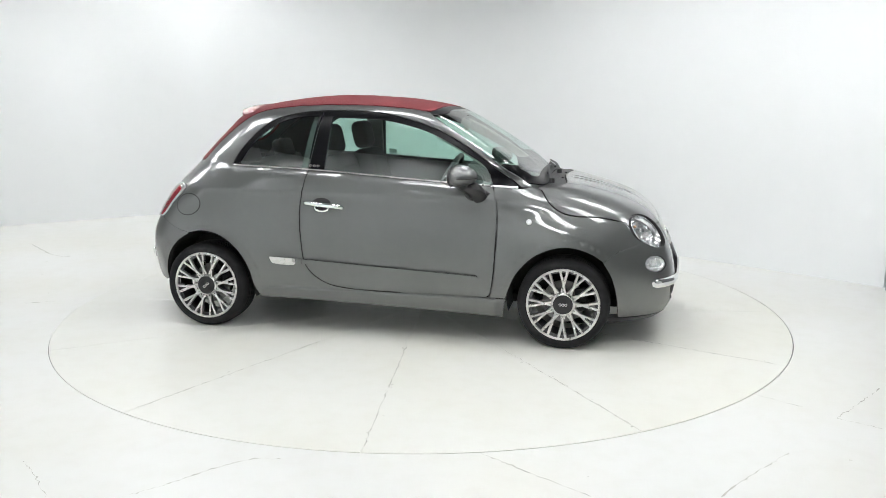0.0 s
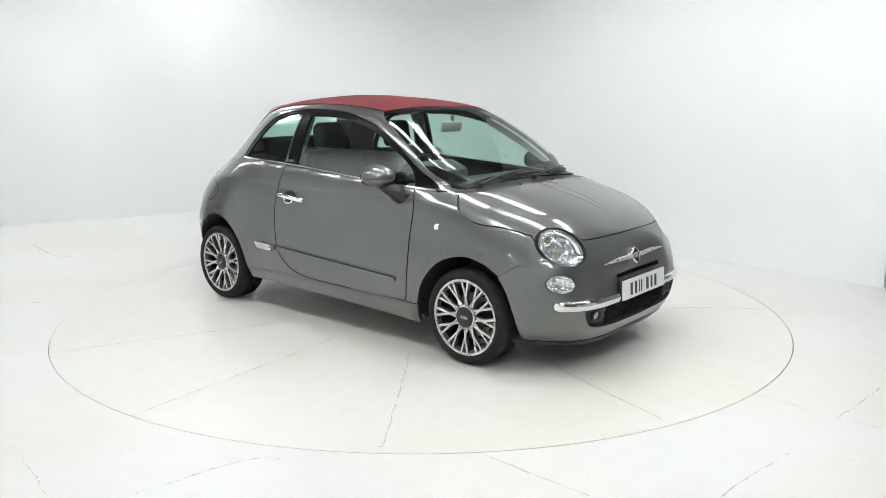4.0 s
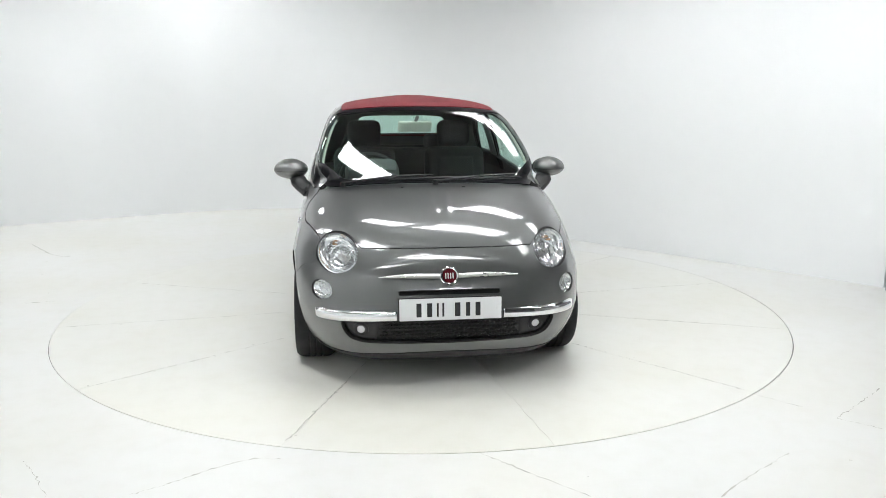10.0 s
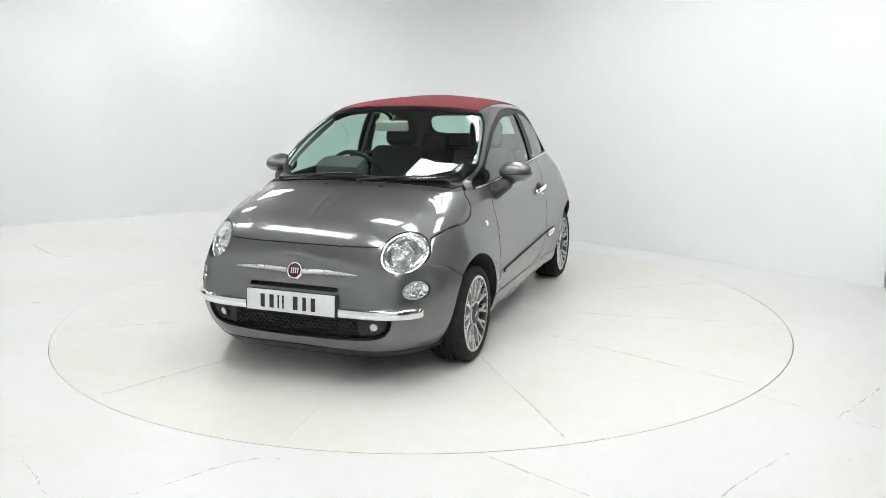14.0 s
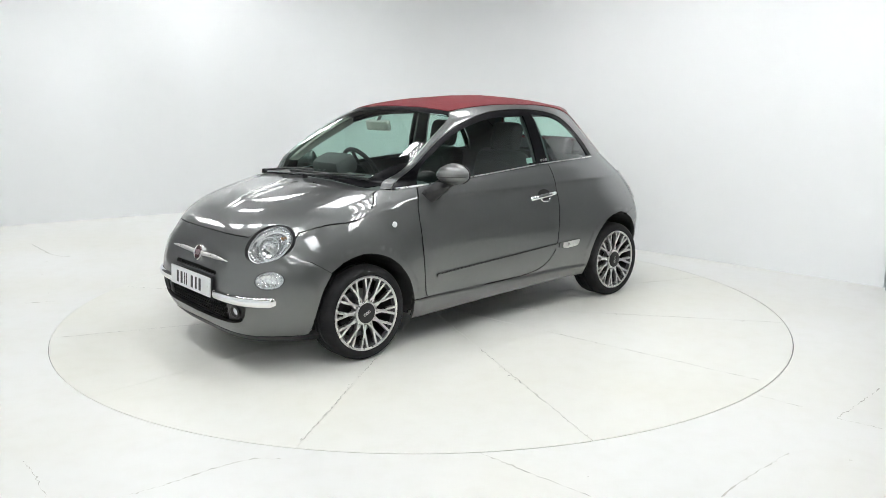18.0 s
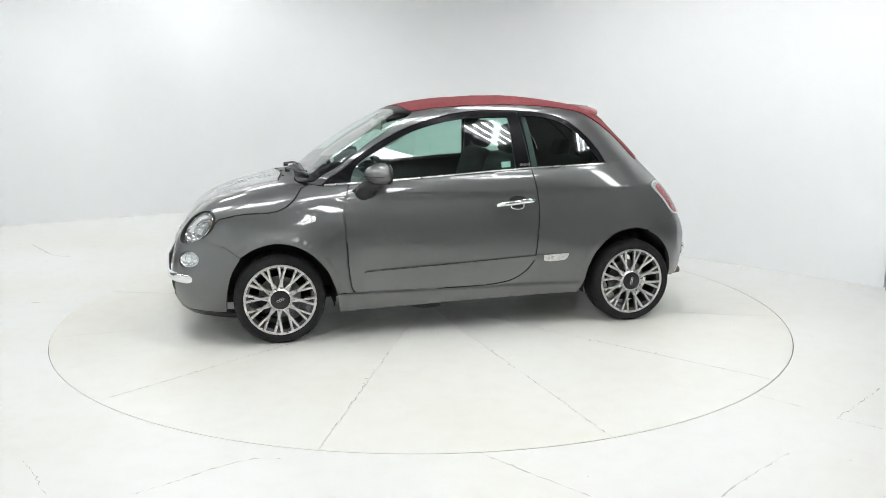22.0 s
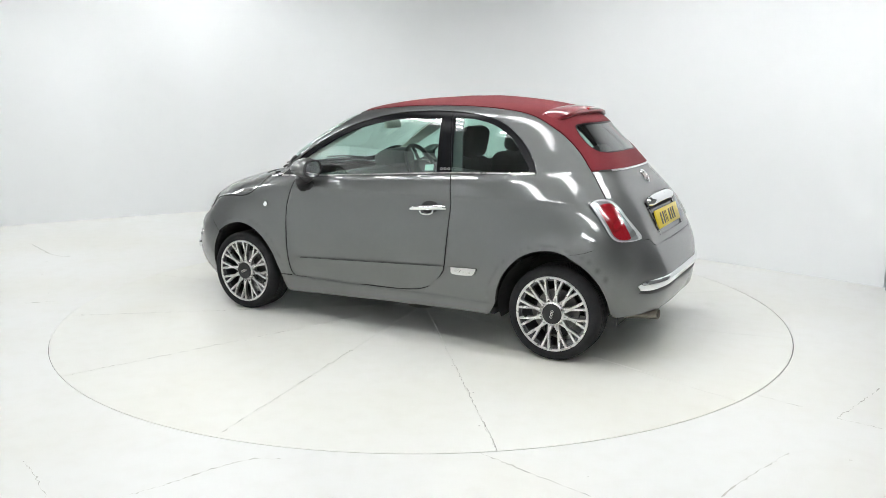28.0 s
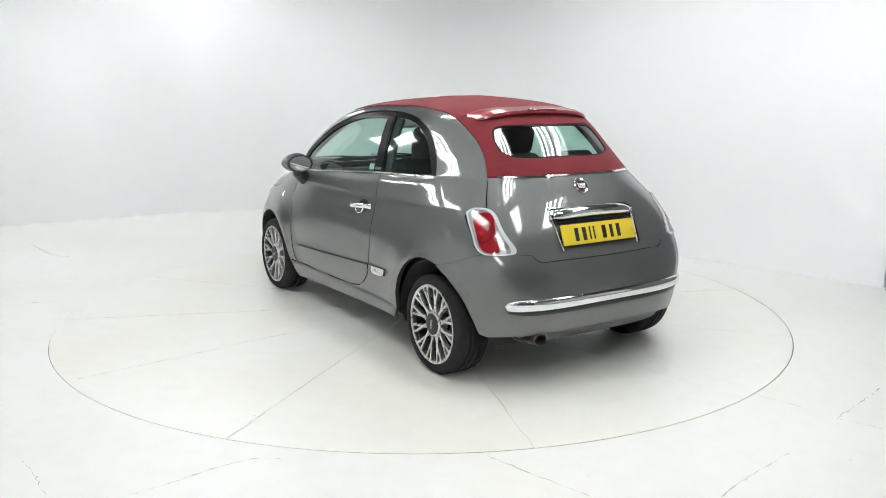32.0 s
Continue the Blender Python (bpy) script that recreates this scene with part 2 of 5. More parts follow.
def build_floor():
    n = 256
    rings = [RING + 0.0023, 2.8, 3.6, 5.0, 8.0, 13.0]
    verts, faces = [], []
    for r in rings:
        for i in range(n):
            a = 2 * math.pi * i / n
            off = (0.0013, -0.0017) if r == rings[0] else (0, 0)
            verts.append((r * math.cos(a) + off[0], r * math.sin(a) + off[1], 0))
    for i in range(n):
        verts.append((verts[i][0], verts[i][1], -0.05))
    for k in range(len(rings) - 1):
        for i in range(n):
            j = (i + 1) % n
            faces.append((k * n + i, (k + 1) * n + i, (k + 1) * n + j, k * n + j))
    w = len(rings) * n
    for i in range(n):
        j = (i + 1) % n
        faces.append((i, j, w + j, w + i))
    ob = mesh_object("floor", verts, faces, FLOOR)
    tagged(ob, "white painted studio floor with faint stains and cracks", "floor", kind="structure")
    return ob


def ribbon(name, pts, width, parent, seed, z=0.0012):
    """A jagged crack filled with dirt, lying on the floor."""
    rnd = random.Random(seed)
    line = spline(pts, 14)
    verts, faces = [], []
    for i, p in enumerate(line):
        q = line[min(i + 1, len(line) - 1)] - line[max(i - 1, 0)]
        d = np.array((-q[1], q[0])) / max(1e-6, np.linalg.norm(q))
        c = p + d * rnd.uniform(-1, 1) * 0.006
        h = width * rnd.choice((0.12, 0.12, 0.3, 0.6, 1.0, 1.7)) * 0.5
        verts += [(*(c - d * h), z), (*(c + d * h), z)]
    for i in range(len(line) - 1):
        faces.append((2 * i, 2 * i + 1, 2 * i + 3, 2 * i + 2))
    return mesh_object(name, verts, faces, CRACK, parent)


def chip(x, y, rnd, parent):
    """A small flake of missing floor paint."""
    s, w = rnd.uniform(0.0015, 0.0045), rnd.uniform(1.0, 2.6)
    t = rnd.uniform(0, 3.1)
    vs = []
    for q in np.linspace(0, 2 * math.pi, 10)[:-1]:
        a, b = s * w * rnd.uniform(0.6, 1.3) * math.cos(q), s * rnd.uniform(0.5, 1.3) * math.sin(q)
        vs.append((x + a * math.cos(t) - b * math.sin(t), y + a * math.sin(t) + b * math.cos(t), 0.0011))
    return mesh_object("paint_chip", vs, [tuple(range(9))], CRACK, parent)


def build_turntable():
    """A disc flush with the floor, made of twelve wedge boards."""
    base = lathe("turntable", [(0.0, -0.05), (RING, -0.05), (RING, -0.012), (0.0, -0.012)], Matrix(), CRACK, None, 128)
    tagged(base, "round white-painted turntable set flush into the floor", "turntable")
    lathe("gap_ring", [(RING - 0.0014, -0.007), (RING + 0.010, -0.007), (RING + 0.010, -0.0115), (RING - 0.0014, -0.0115)], Matrix(), GAP, base, 128, "grey gap round the turntable", True)
    rnd = random.Random(5)
    angles = [7, 37, 67.5, 98, 127.5, 159.5, 189, 218.5, 247.5, 277, 307, 339]
    radii = np.linspace(0.12, RING - 0.0015, 26)
    seams = []
    for a in angles:
        jag = [rnd.uniform(-1, 1) * 0.006 for _ in radii]
        gap = [0.0004 + 0.0016 * rnd.random() ** 2 for _ in radii]
        seams.append((radians(a), jag, gap))
    for i in range(12):
        a0, j0, g0 = seams[i]
        a1, j1, g1 = seams[(i + 1) % 12]
        if a1 < a0:
            a1 += 2 * math.pi
        verts, faces, m = [], [], 14
        for k, r in enumerate(radii):
            lo, hi = a0 + (j0[k] + g0[k]) / r, a1 + (j1[k] - g1[k]) / r
            for s in range(m):
                a = lo + (hi - lo) * s / (m - 1)
                verts.append((r * math.cos(a), r * math.sin(a), 0))
        for k in range(len(radii) - 1):
            for s in range(m - 1):
                faces.append((k * m + s, (k + 1) * m + s, (k + 1) * m + s + 1, k * m + s + 1))
        # skirt down to the base
        rim = [s for s in range(m)] + [k * m + m - 1 for k in range(1, len(radii))] + [(len(radii) - 1) * m + s for s in range(m - 2, -1, -1)] + [k * m for k in range(len(radii) - 2, 0, -1)]
        o = len(verts)
        verts += [(verts[v][0], verts[v][1], -0.012) for v in rim]
        for q in range(len(rim)):
            w = (q + 1) % len(rim)
            faces.append((rim[q], rim[w], o + w, o + q))
        mesh_object("board", verts, faces, BOARD, base)
    # chipped paint along the seams
    for i in (1, 2, 3, 4, 8, 9, 10, 11):
        a = seams[i][0]
        lo = rnd.uniform(0.9, 1.3)
        ribbon("crack", [((lo + s * (2.4 - lo) / 4) * math.cos(a), (lo + s * (2.4 - lo) / 4) * math.sin(a)) for s in range(5)], 0.004, base, 40 + i)
        for _ in range(9):
            r, o = rnd.uniform(lo, 2.42), rnd.gauss(0, 0.012)
            chip(r * math.cos(a) - o * math.sin(a), r * math.sin(a) + o * math.cos(a), rnd, base)
    return base


def build_walls():
    t = 0.12
    line = WALL_LINE
    verts, faces = [], []
    h = CEIL_Z
    for i, p in enumerate(line):
        q = line[min(i + 1, len(line) - 1)] - line[max(i - 1, 0)]
        d = np.array((-q[1], q[0])) / np.linalg.norm(q)
        o = p + d * t
        verts += [(p[0], p[1], 0), (p[0], p[1], h), (o[0], o[1], 0), (o[0], o[1], h)]
    for i in range(len(line) - 1):
        a, b = 4 * i, 4 * i + 4
        faces += [(a, b, b + 1, a + 1), (a + 2, a + 3, b + 3, b + 2), (a + 1, b + 1, b + 3, a + 3)]
    e = 4 * (len(line) - 1)
    faces += [(0, 1, 3, 2), (e, e + 2, e + 3, e + 1)]
    w = mesh_object("wall_back", verts, faces, WALL, smooth=True)
    bm = bmesh.new()
    bm.from_mesh(w.data)
    for ed in bm.edges:
        ed.smooth = not (len(ed.link_faces) == 2 and ed.calc_face_angle(0) > 0.6)
    bm.to_mesh(w.data)
    bm.free()
    tagged(w, "curved seamless white studio wall", "wall", kind="structure")
    # grey jamb of the door at the wall's end
    j = box("door_frame", pose(3.66, 0.36, 1.1, 0, 0, -45), 0.07, 0.16, 2.2, DOOR_GREY, None, 0.004)
    tagged(j, "grey door frame at the end of the white wall", "door frame", kind="structure")
    # unseen walls close the room; their tones are set for the car's reflections
    for name, x0, y0, x1, y1 in (("wall_right", 3.72, 0.28, 6.2, -2.6), ("wall_far_right", 6.2, -2.6, 5.2, -8.0), ("wall_rear", 5.2, -8.0, -6.2, -8.0), ("wall_left", 1.48, -7.85, -7.55, 1.19), ("wall_far_left", -7.6, -1.5, -7.0, 4.3), ("wall_corner", -7.0, 4.3, -5.16, 3.26)):
        c = ((x0 + x1) / 2, (y0 + y1) / 2)
        ln = math.hypot(x1 - x0, y1 - y0)
        ob = box(name, pose(c[0], c[1], CEIL_Z / 2, 0, 0, math.degrees(math.atan2(y1 - y0, x1 - x0))), ln, 0.12, CEIL_Z, WALL if name in ("wall_left", "wall_corner") else PALE_UNSEEN if name == "wall_far_right" else DIM_UNSEEN)
        tagged(ob, "plain white studio wall" if name in ("wall_left", "wall_corner") else "plain unseen pale wall that closes the room" if name == "wall_far_right" else "plain unseen wall, dark grey to darken the car's reflections", "wall", kind="structure")
    # unseen dark slab behind the camera, added to darken the paint's reflections
    edge = [(0.622, -5.742), (2.80, -7.92), (5.13, -7.92), (6.10, -2.64), (4.86, -1.50)]
    n = len(edge)
    slab = [(x, y, 0.001) for x, y in edge] + [(x, y, 0.007) for x, y in edge]
    sides = [(i, (i + 1) % n, n + (i + 1) % n, n + i) for i in range(n)]
    tagged(mesh_object("floor_unseen", slab, [tuple(range(n))[::-1], tuple(range(n, 2 * n))] + sides, UNSEEN_FLOOR), "unseen dark grey floor slab that darkens the car's reflections", "floor", kind="structure")
    c = box("ceiling", pose(-0.6, -1.3, CEIL_Z + 0.06), 15.5, 14.5, 0.10, CEIL)
    tagged(c, "flat grey studio ceiling", "ceiling", kind="structure")


def tube_bank(x, y, turn=0.0, count=4, length=1.25, gap=0.115):
    """A ceiling fitting with a row of fluorescent tubes."""
    f = box("tube_light", pose(0, 0, 0.075), length + 0.10, gap * count + 0.03, 0.05, HOUSING, None, 0.006)
    tagged(f, "ceiling fitting with a row of lit fluorescent tubes", "ceiling light", "ceiling lights")
    for s in (-1, 1):
        box("side_flange", pose(0, s * (gap * count / 2 + 0.020), 0.018), length + 0.116, 0.008, 0.076, HOUSING, f)
        box("end_flange", pose(s * (length / 2 + 0.054), 0, 0.018), 0.008, gap * count + 0.031, 0.076, HOUSING, f)
    for i in range(count):
        o = (i - (count - 1) / 2) * gap
        lathe("tube", [(0.0, -length / 2), (0.0125, -length / 2 + 0.004), (0.0125, length / 2 - 0.004), (0.0, length / 2)], pose(0, o, 0.030, 0, 90, 0), GLOW, f, 10)
        for s in (-1, 1):
            box("tube_holder", pose(s * (length / 2 + 0.012), o, 0.03), 0.02, 0.03, 0.05, HOUSING, f)
    f.matrix_basis = pose(x, y, LAMP_Z, 0, 0, turn)
    return f


LAMP_Z = 3.132


def build_lights():
    # rows run across the room, parallel to its right-hand wall
    k = math.sqrt(0.5)
    first = None
    for v, us in ((0.85, (-4.3,)), (1.15, (0.2, 1.95, 3.7)), (-0.42, (1.35, 3.05)), (-2.2, (-5.85, -4.1, -2.3, -0.55, 1.35, 3.3)), (-3.5, (3.9,))):
        for u in us:
            x, y = (u + v) * k, (v - u) * k
            if first is None:
                first = tube_bank(x, y, -45)
            else:
                copy_thing(first, pose(x, y, LAMP_Z, 0, 0, -45))
    # two fittings with closed white diffusers
    p = box("panel_light", pose(0, 0, 0.06), 1.06, 0.42, 0.07, HOUSING, None, 0.006)
    tagged(p, "ceiling fitting with a lit white diffuser", "ceiling light", "ceiling lights")
    box("diffuser", pose(0, 0, 0.016), 1.00, 0.36, 0.02, PANEL_GLOW, p, 0.004)
    p.matrix_basis = pose((0.0 - 0.52) * k, (-0.52 - 0.0) * k, LAMP_Z, 0, 0, -45)
    copy_thing(p, pose((-3.9 - 0.42) * k, (-0.42 + 3.9) * k, LAMP_Z, 0, 0, -45))
    # downlights close to the back wall; the last three, added, brighten the unseen left wall
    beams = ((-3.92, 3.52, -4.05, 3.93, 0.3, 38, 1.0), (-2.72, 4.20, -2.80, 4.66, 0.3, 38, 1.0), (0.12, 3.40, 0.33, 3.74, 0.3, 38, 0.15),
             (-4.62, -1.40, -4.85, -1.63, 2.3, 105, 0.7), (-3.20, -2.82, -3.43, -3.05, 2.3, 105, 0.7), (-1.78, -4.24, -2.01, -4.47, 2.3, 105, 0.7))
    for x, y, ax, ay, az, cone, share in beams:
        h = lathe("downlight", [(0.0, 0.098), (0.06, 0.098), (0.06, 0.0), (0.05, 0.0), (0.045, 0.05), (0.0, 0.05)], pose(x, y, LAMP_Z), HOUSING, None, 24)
        tagged(h, "small round ceiling downlight by the wall, added at the unseen left wall", "ceiling light", "wall downlights")
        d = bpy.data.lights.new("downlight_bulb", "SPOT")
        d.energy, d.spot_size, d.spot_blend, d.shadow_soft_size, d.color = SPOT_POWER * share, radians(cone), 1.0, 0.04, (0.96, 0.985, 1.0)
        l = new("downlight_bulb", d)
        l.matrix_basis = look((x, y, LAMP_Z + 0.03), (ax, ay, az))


floor_ob = build_floor()
turntable = build_turntable()
build_walls()
build_lights()
for k, (pts, wd) in enumerate([([(-1.12, -2.79), (-1.01, -2.71), (-0.83, -2.56), (-0.70, -2.49), (-0.60, -2.50)], 0.005), ([(-1.66, -2.50), (-1.55, -2.63), (-1.43, -2.80)], 0.004),
                               ([(1.94, -2.12), (2.10, -1.98), (2.36, -1.74)], 0.005), ([(1.94, -2.12), (2.02, -2.19), (2.16, -2.30)], 0.005), ([(1.66, -1.80), (1.84, -1.98)], 0.004),
                               ([(1.12, -2.85), (1.35, -2.64), (1.55, -2.48)], 0.005), ([(0.24, -2.46), (0.34, -2.56), (0.63, -2.84)], 0.005), ([(-3.95, 2.36), (-3.70, 2.05), (-3.45, 1.78), (-3.3, 1.75)], 0.012), ([(-2.90, 0.05), (-2.70, 0.10)], 0.006)]):
    ribbon("crack", pts, wd, floor_ob, 70 + k)
rnd = random.Random(11)
for k in range(30):
    a, r = rnd.uniform(0, 2 * math.pi), rnd.uniform(2.55, 4.0)
    x, y = r * math.cos(a), r * math.sin(a)
    if y > 2.2 or x + y > 3.7:
        continue
    chip(x, y, rnd, floor_ob)

# ---------- the car's body form ----------
# the plan at each height: front end, rear end, half width, squareness in front and behind
HEIGHTS = [0.14, 0.2, 0.28, 0.36, 0.45, 0.54, 0.62, 0.7, 0.77, 0.83, 0.88, 0.92, 0.955, 0.985, 1.02, 1.06, 1.12, 1.19, 1.26, 1.32, 1.37, 1.405, 1.43, 1.45, 1.466, 1.478, 1.4845]
FRONT_X = [1.73, 1.785, 1.81, 1.818, 1.81, 1.79, 1.765, 1.722, 1.665, 1.585, 1.47, 1.335, 1.18, 0.99, 0.936, 0.88, 0.794, 0.69, 0.583, 0.488, 0.402, 0.327, 0.225, 0.1, -0.02, -0.14, -0.25]
REAR_X = [-1.6, -1.655, -1.68, -1.692, -1.692, -1.678, -1.648, -1.605, -1.572, -1.54, -1.51, -1.484, -1.458, -1.436, -1.408, -1.376, -1.328, -1.268, -1.205, -1.145, -1.085, -1.025, -0.955, -0.855, -0.73, -0.58, -0.44]
HALF_WIDTH = [0.715, 0.752, 0.78, 0.797, 0.806, 0.809, 0.807, 0.802, 0.791, 0.777, 0.763, 0.749, 0.736, 0.7245, 0.711, 0.698, 0.683, 0.661, 0.636, 0.61, 0.58, 0.543, 0.492, 0.428, 0.35, 0.24, 0.11]
FRONT_SQUARE = [4.6, 5.2, 5.6, 5.8, 5.8, 5.7, 5.3, 4.9, 4.7, 4.5, 4.3, 4.1, 4.5, 5.2, 6.4, 10.0, 11.6, 11.4, 10, 8.2, 6.2, 4.8, 3.6, 2.9, 2.6, 2.4, 2.2]
REAR_SQUARE = [4.2, 4.4, 4.5, 4.6, 4.8, 5.2, 5.7, 5.8, 5.6, 5.4, 5.1, 4.8, 4.5, 4.2, 3.8, 3.6, 3.4, 3.2, 3, 3, 3, 3, 3, 2.8, 2.6, 2.4, 2.2]
OX, OY = -0.109, -0.059   # where the middle of the wheelbase stands on the turntable
XW = -0.25                # where the plan is widest


def monotone(xs, ys, x):
    """A smooth curve through the knots that does not overshoot."""
    xs, ys = np.asarray(xs, float), np.asarray(ys, float)
    h = np.diff(xs)
    d = np.diff(ys) / h
    m = np.zeros(len(xs))
    m[0], m[-1] = d[0], d[-1]
    for i in range(1, len(xs) - 1):
        if d[i - 1] * d[i] > 0:
            w1, w2 = 2 * h[i] + h[i - 1], h[i] + 2 * h[i - 1]
            m[i] = (w1 + w2) / (w1 / d[i - 1] + w2 / d[i])
    i = np.clip(np.searchsorted(xs, x) - 1, 0, len(xs) - 2)
    t = (x - xs[i]) / h[i]
    return (1 + 2 * t) * (1 - t) ** 2 * ys[i] + t * (1 - t) ** 2 * h[i] * m[i] + t * t * (3 - 2 * t) * ys[i + 1] + t * t * (t - 1) * h[i] * m[i + 1]


LZ = HEIGHTS
ZT = np.linspace(LZ[0], LZ[-1], 2001)


def softened(col, span):
    """The column as a smooth table over the height."""
    v = monotone(LZ, col, ZT)
    kernel = np.hanning(2 * span + 1) / np.hanning(2 * span + 1).sum()
    return np.convolve(np.pad(v, span, mode="reflect", reflect_type="odd"), kernel, "valid")


TAB = [softened(col, q) for col, q in zip((HEIGHTS, FRONT_X, REAR_X, HALF_WIDTH, FRONT_SQUARE, REAR_SQUARE), (1, 45, 130, 110, 120, 200))]
RUN = np.concatenate([[0], np.cumsum(np.hypot(np.diff(TAB[3]), np.diff(ZT)))]) + ZT[0]


def lev(k, z):
    return np.interp(z, ZT, TAB[k])


def flare(x, z):
    """How far the wings stand out round the wheels: a broad hip, and a flat lip along the arch."""
    d = 0
    for xc, zc, r0, hip, a in ((1.15, 0.285, 0.345, 0.009, 0.013), (-1.13, 0.285, 0.355, 0.022, 0.012)):
        rho = np.hypot(x - xc, z - zc)
        k = np.clip(1 - (rho - r0) / 0.20, 0, 1)
        lip = np.clip(1 - (rho - r0 - 0.018) / 0.012, 0, 1)
        wide = np.exp(-((x - xc) / 0.42) ** 2 - (np.maximum(0, z - 0.52) / 0.31) ** 2)
        d = d + hip * wide + a * k * k * (3 - 2 * k) + 0.003 * lip * lip * (3 - 2 * lip)
    return d


def crease(x, z):
    """The shoulder line along doors and quarters: the skin falls in sharply under it."""
    u = np.maximum(0.0, 0.892 - 0.012 * x - z) / 0.042
    ease = lambda k: k * k * (3 - 2 * k)
    run = ease(np.clip((1.10 - x) / 0.55, 0, 1)) * ease(np.clip((x + 1.50) / 0.40, 0, 1))
    # a rounded shoulder stands out under the windows
    w = np.maximum(0.0, 0.992 - 0.053 * x - z) / 0.042
    run2 = ease(np.clip((1.02 - x) / 0.5, 0, 1)) * ease(np.clip((x + 1.46) / 0.30, 0, 1))
    bulge = 0.007 * np.exp(-((z - 0.875) / 0.06) ** 2 - ((x - 0.96) / 0.18) ** 2) + 0.009 * np.exp(-((z - 0.875) / 0.075) ** 2 - ((x + 1.15) / 0.24) ** 2)
    return bulge - 0.0072 * u * np.exp(1 - u) * run + 0.0075 * w * np.exp(1 - w) * run2


def sill(x, z):
    """The sill stands out under the doors."""
    k = np.clip((0.292 - z) / 0.016, 0, 1)
    return 0.016 * k * k * (3 - 2 * k) * np.clip((0.80 - np.abs(x)) / 0.05, 0, 1)


def bare(phi, z):
    c, s = np.cos(phi), np.sin(phi)
    ac = np.maximum(np.abs(c), 1e-9)
    asn = np.maximum(np.abs(s), 1e-9)
    A = np.where(c >= 0, lev(1, z) - XW, XW - lev(2, z))
    n = np.where(c >= 0, lev(4, z), lev(5, z))
    r = ((ac / A) ** n + (asn / lev(3, z)) ** n) ** (-1 / n)
    x, y = XW + r * c, r * s
    g = (flare(x, z) + crease(x, z) + sill(x, z)) * np.clip((np.abs(y) - 0.45) / 0.25, 0, 1)
    return np.stack([x, y + np.sign(y) * g, z + 0 * x], -1)


def normal_at(phi, z):
    e, h = 2e-3, 1.5e-3
    a = bare(phi + e, z) - bare(phi - e, z)
    b = bare(phi, np.minimum(z + h, ZT[-1])) - bare(phi, np.maximum(z - h, ZT[0]))
    n = np.cross(a, b)
    return n / np.maximum(1e-12, np.linalg.norm(n, axis=-1, keepdims=True))


def side_points(pts, per=6, smooth=True):
    """A line on the flank, given by (x, z), as (angle, height)."""
    q = np.array(spline(pts, per) if smooth and len(pts) > 2 else densify(pts, per))
    x, z = q[:, 0], q[:, 1]
    A = np.where(x >= XW, lev(1, z) - XW, XW - lev(2, z))
    n = np.where(x >= XW, lev(4, z), lev(5, z))
    y = lev(3, z) * np.maximum(1e-6, 1 - np.minimum(0.9999, np.abs(x - XW) / A) ** n) ** (1 / n)
    return list(zip(np.arctan2(y, x - XW), z))


def end_points(pts, rear=False, per=6, smooth=True):
    """A line on the front or the rear, given by (y, z), as (angle, height)."""
    q = np.array(spline(pts, per) if smooth and len(pts) > 2 else densify(pts, per))
    y, z = q[:, 0], q[:, 1]
    A = XW - lev(2, z) if rear else lev(1, z) - XW
    n = lev(5, z) if rear else lev(4, z)
    x = A * np.maximum(1e-9, 1 - np.minimum(0.9999, np.abs(y) / lev(3, z)) ** n) ** (1 / n)
    return list(zip(np.arctan2(y, -x if rear else x), z))


def densify(pts, per=6):
    out = []
    for a, b in zip(pts[:-1], pts[1:]):
        for k in range(per):
            out.append(tuple(a[i] + (b[i] - a[i]) * k / per for i in range(len(a))))
    return out + [tuple(pts[-1])]


def ring(cy, cz, ry, rz, steps=40, rear=False, tilt=0.0):
    """An ellipse on the front or the rear."""
    t = np.linspace(0, 2 * math.pi, steps, endpoint=False)
    y, z = cy + ry * np.cos(t) * math.cos(tilt) - rz * np.sin(t) * math.sin(tilt), cz + ry * np.cos(t) * math.sin(tilt) + rz * np.sin(t) * math.cos(tilt)
    return end_points([*zip(y, z)], rear, 1, False)


def side_ring(cx, cz, rx, rz, steps=24):
    t = np.linspace(0, 2 * math.pi, steps, endpoint=False)
    return side_points([*zip(cx + rx * np.cos(t), cz + rz * np.sin(t))], 1, False)


def mirrored(loop):
    return [(-a, z) for a, z in loop][::-1]


def whole(half):
    """A loop from its left half, which starts and ends on the middle line."""
    return half + [(-a if abs(a) < 3.1415 else a, z) for a, z in half[::-1] if 1e-4 < abs(a) < math.pi - 1e-4]


ARC_PHI = np.linspace(-math.pi, math.pi, 2881)
_c = bare(ARC_PHI, np.full_like(ARC_PHI, 0.7))
ARC_LEN = np.concatenate([[0], np.cumsum(np.hypot(np.diff(_c[:, 0]), np.diff(_c[:, 1])))])


def height_over(x, y):
    """Height of the body over the plan point."""
    lo, hi = np.full_like(x, 0.5), np.full_like(x, ZT[-1])

    def fill(z):
        dx = x - XW
        A = np.where(dx >= 0, lev(1, z) - XW, XW - lev(2, z))
        n = np.where(dx >= 0, lev(4, z), lev(5, z))
        g = flare(x, z) + crease(x, z) + sill(x, z)
        w = np.abs(y) - g * np.clip((np.abs(y) - g - 0.45) / 0.25, 0, 1)
        return (np.maximum(np.abs(dx), 1e-9) / A) ** n + (np.maximum(w, 1e-9) / lev(3, z)) ** n
    top = fill(hi)
    for _ in range(34):
        m = (lo + hi) / 2
        f = fill(m) <= 1
        lo, hi = np.where(f, m, lo), np.where(f, hi, m)
    return np.where(top < 1, ZT[-1] + 0.0015 * np.clip(1 - top, 0, 1), lo)


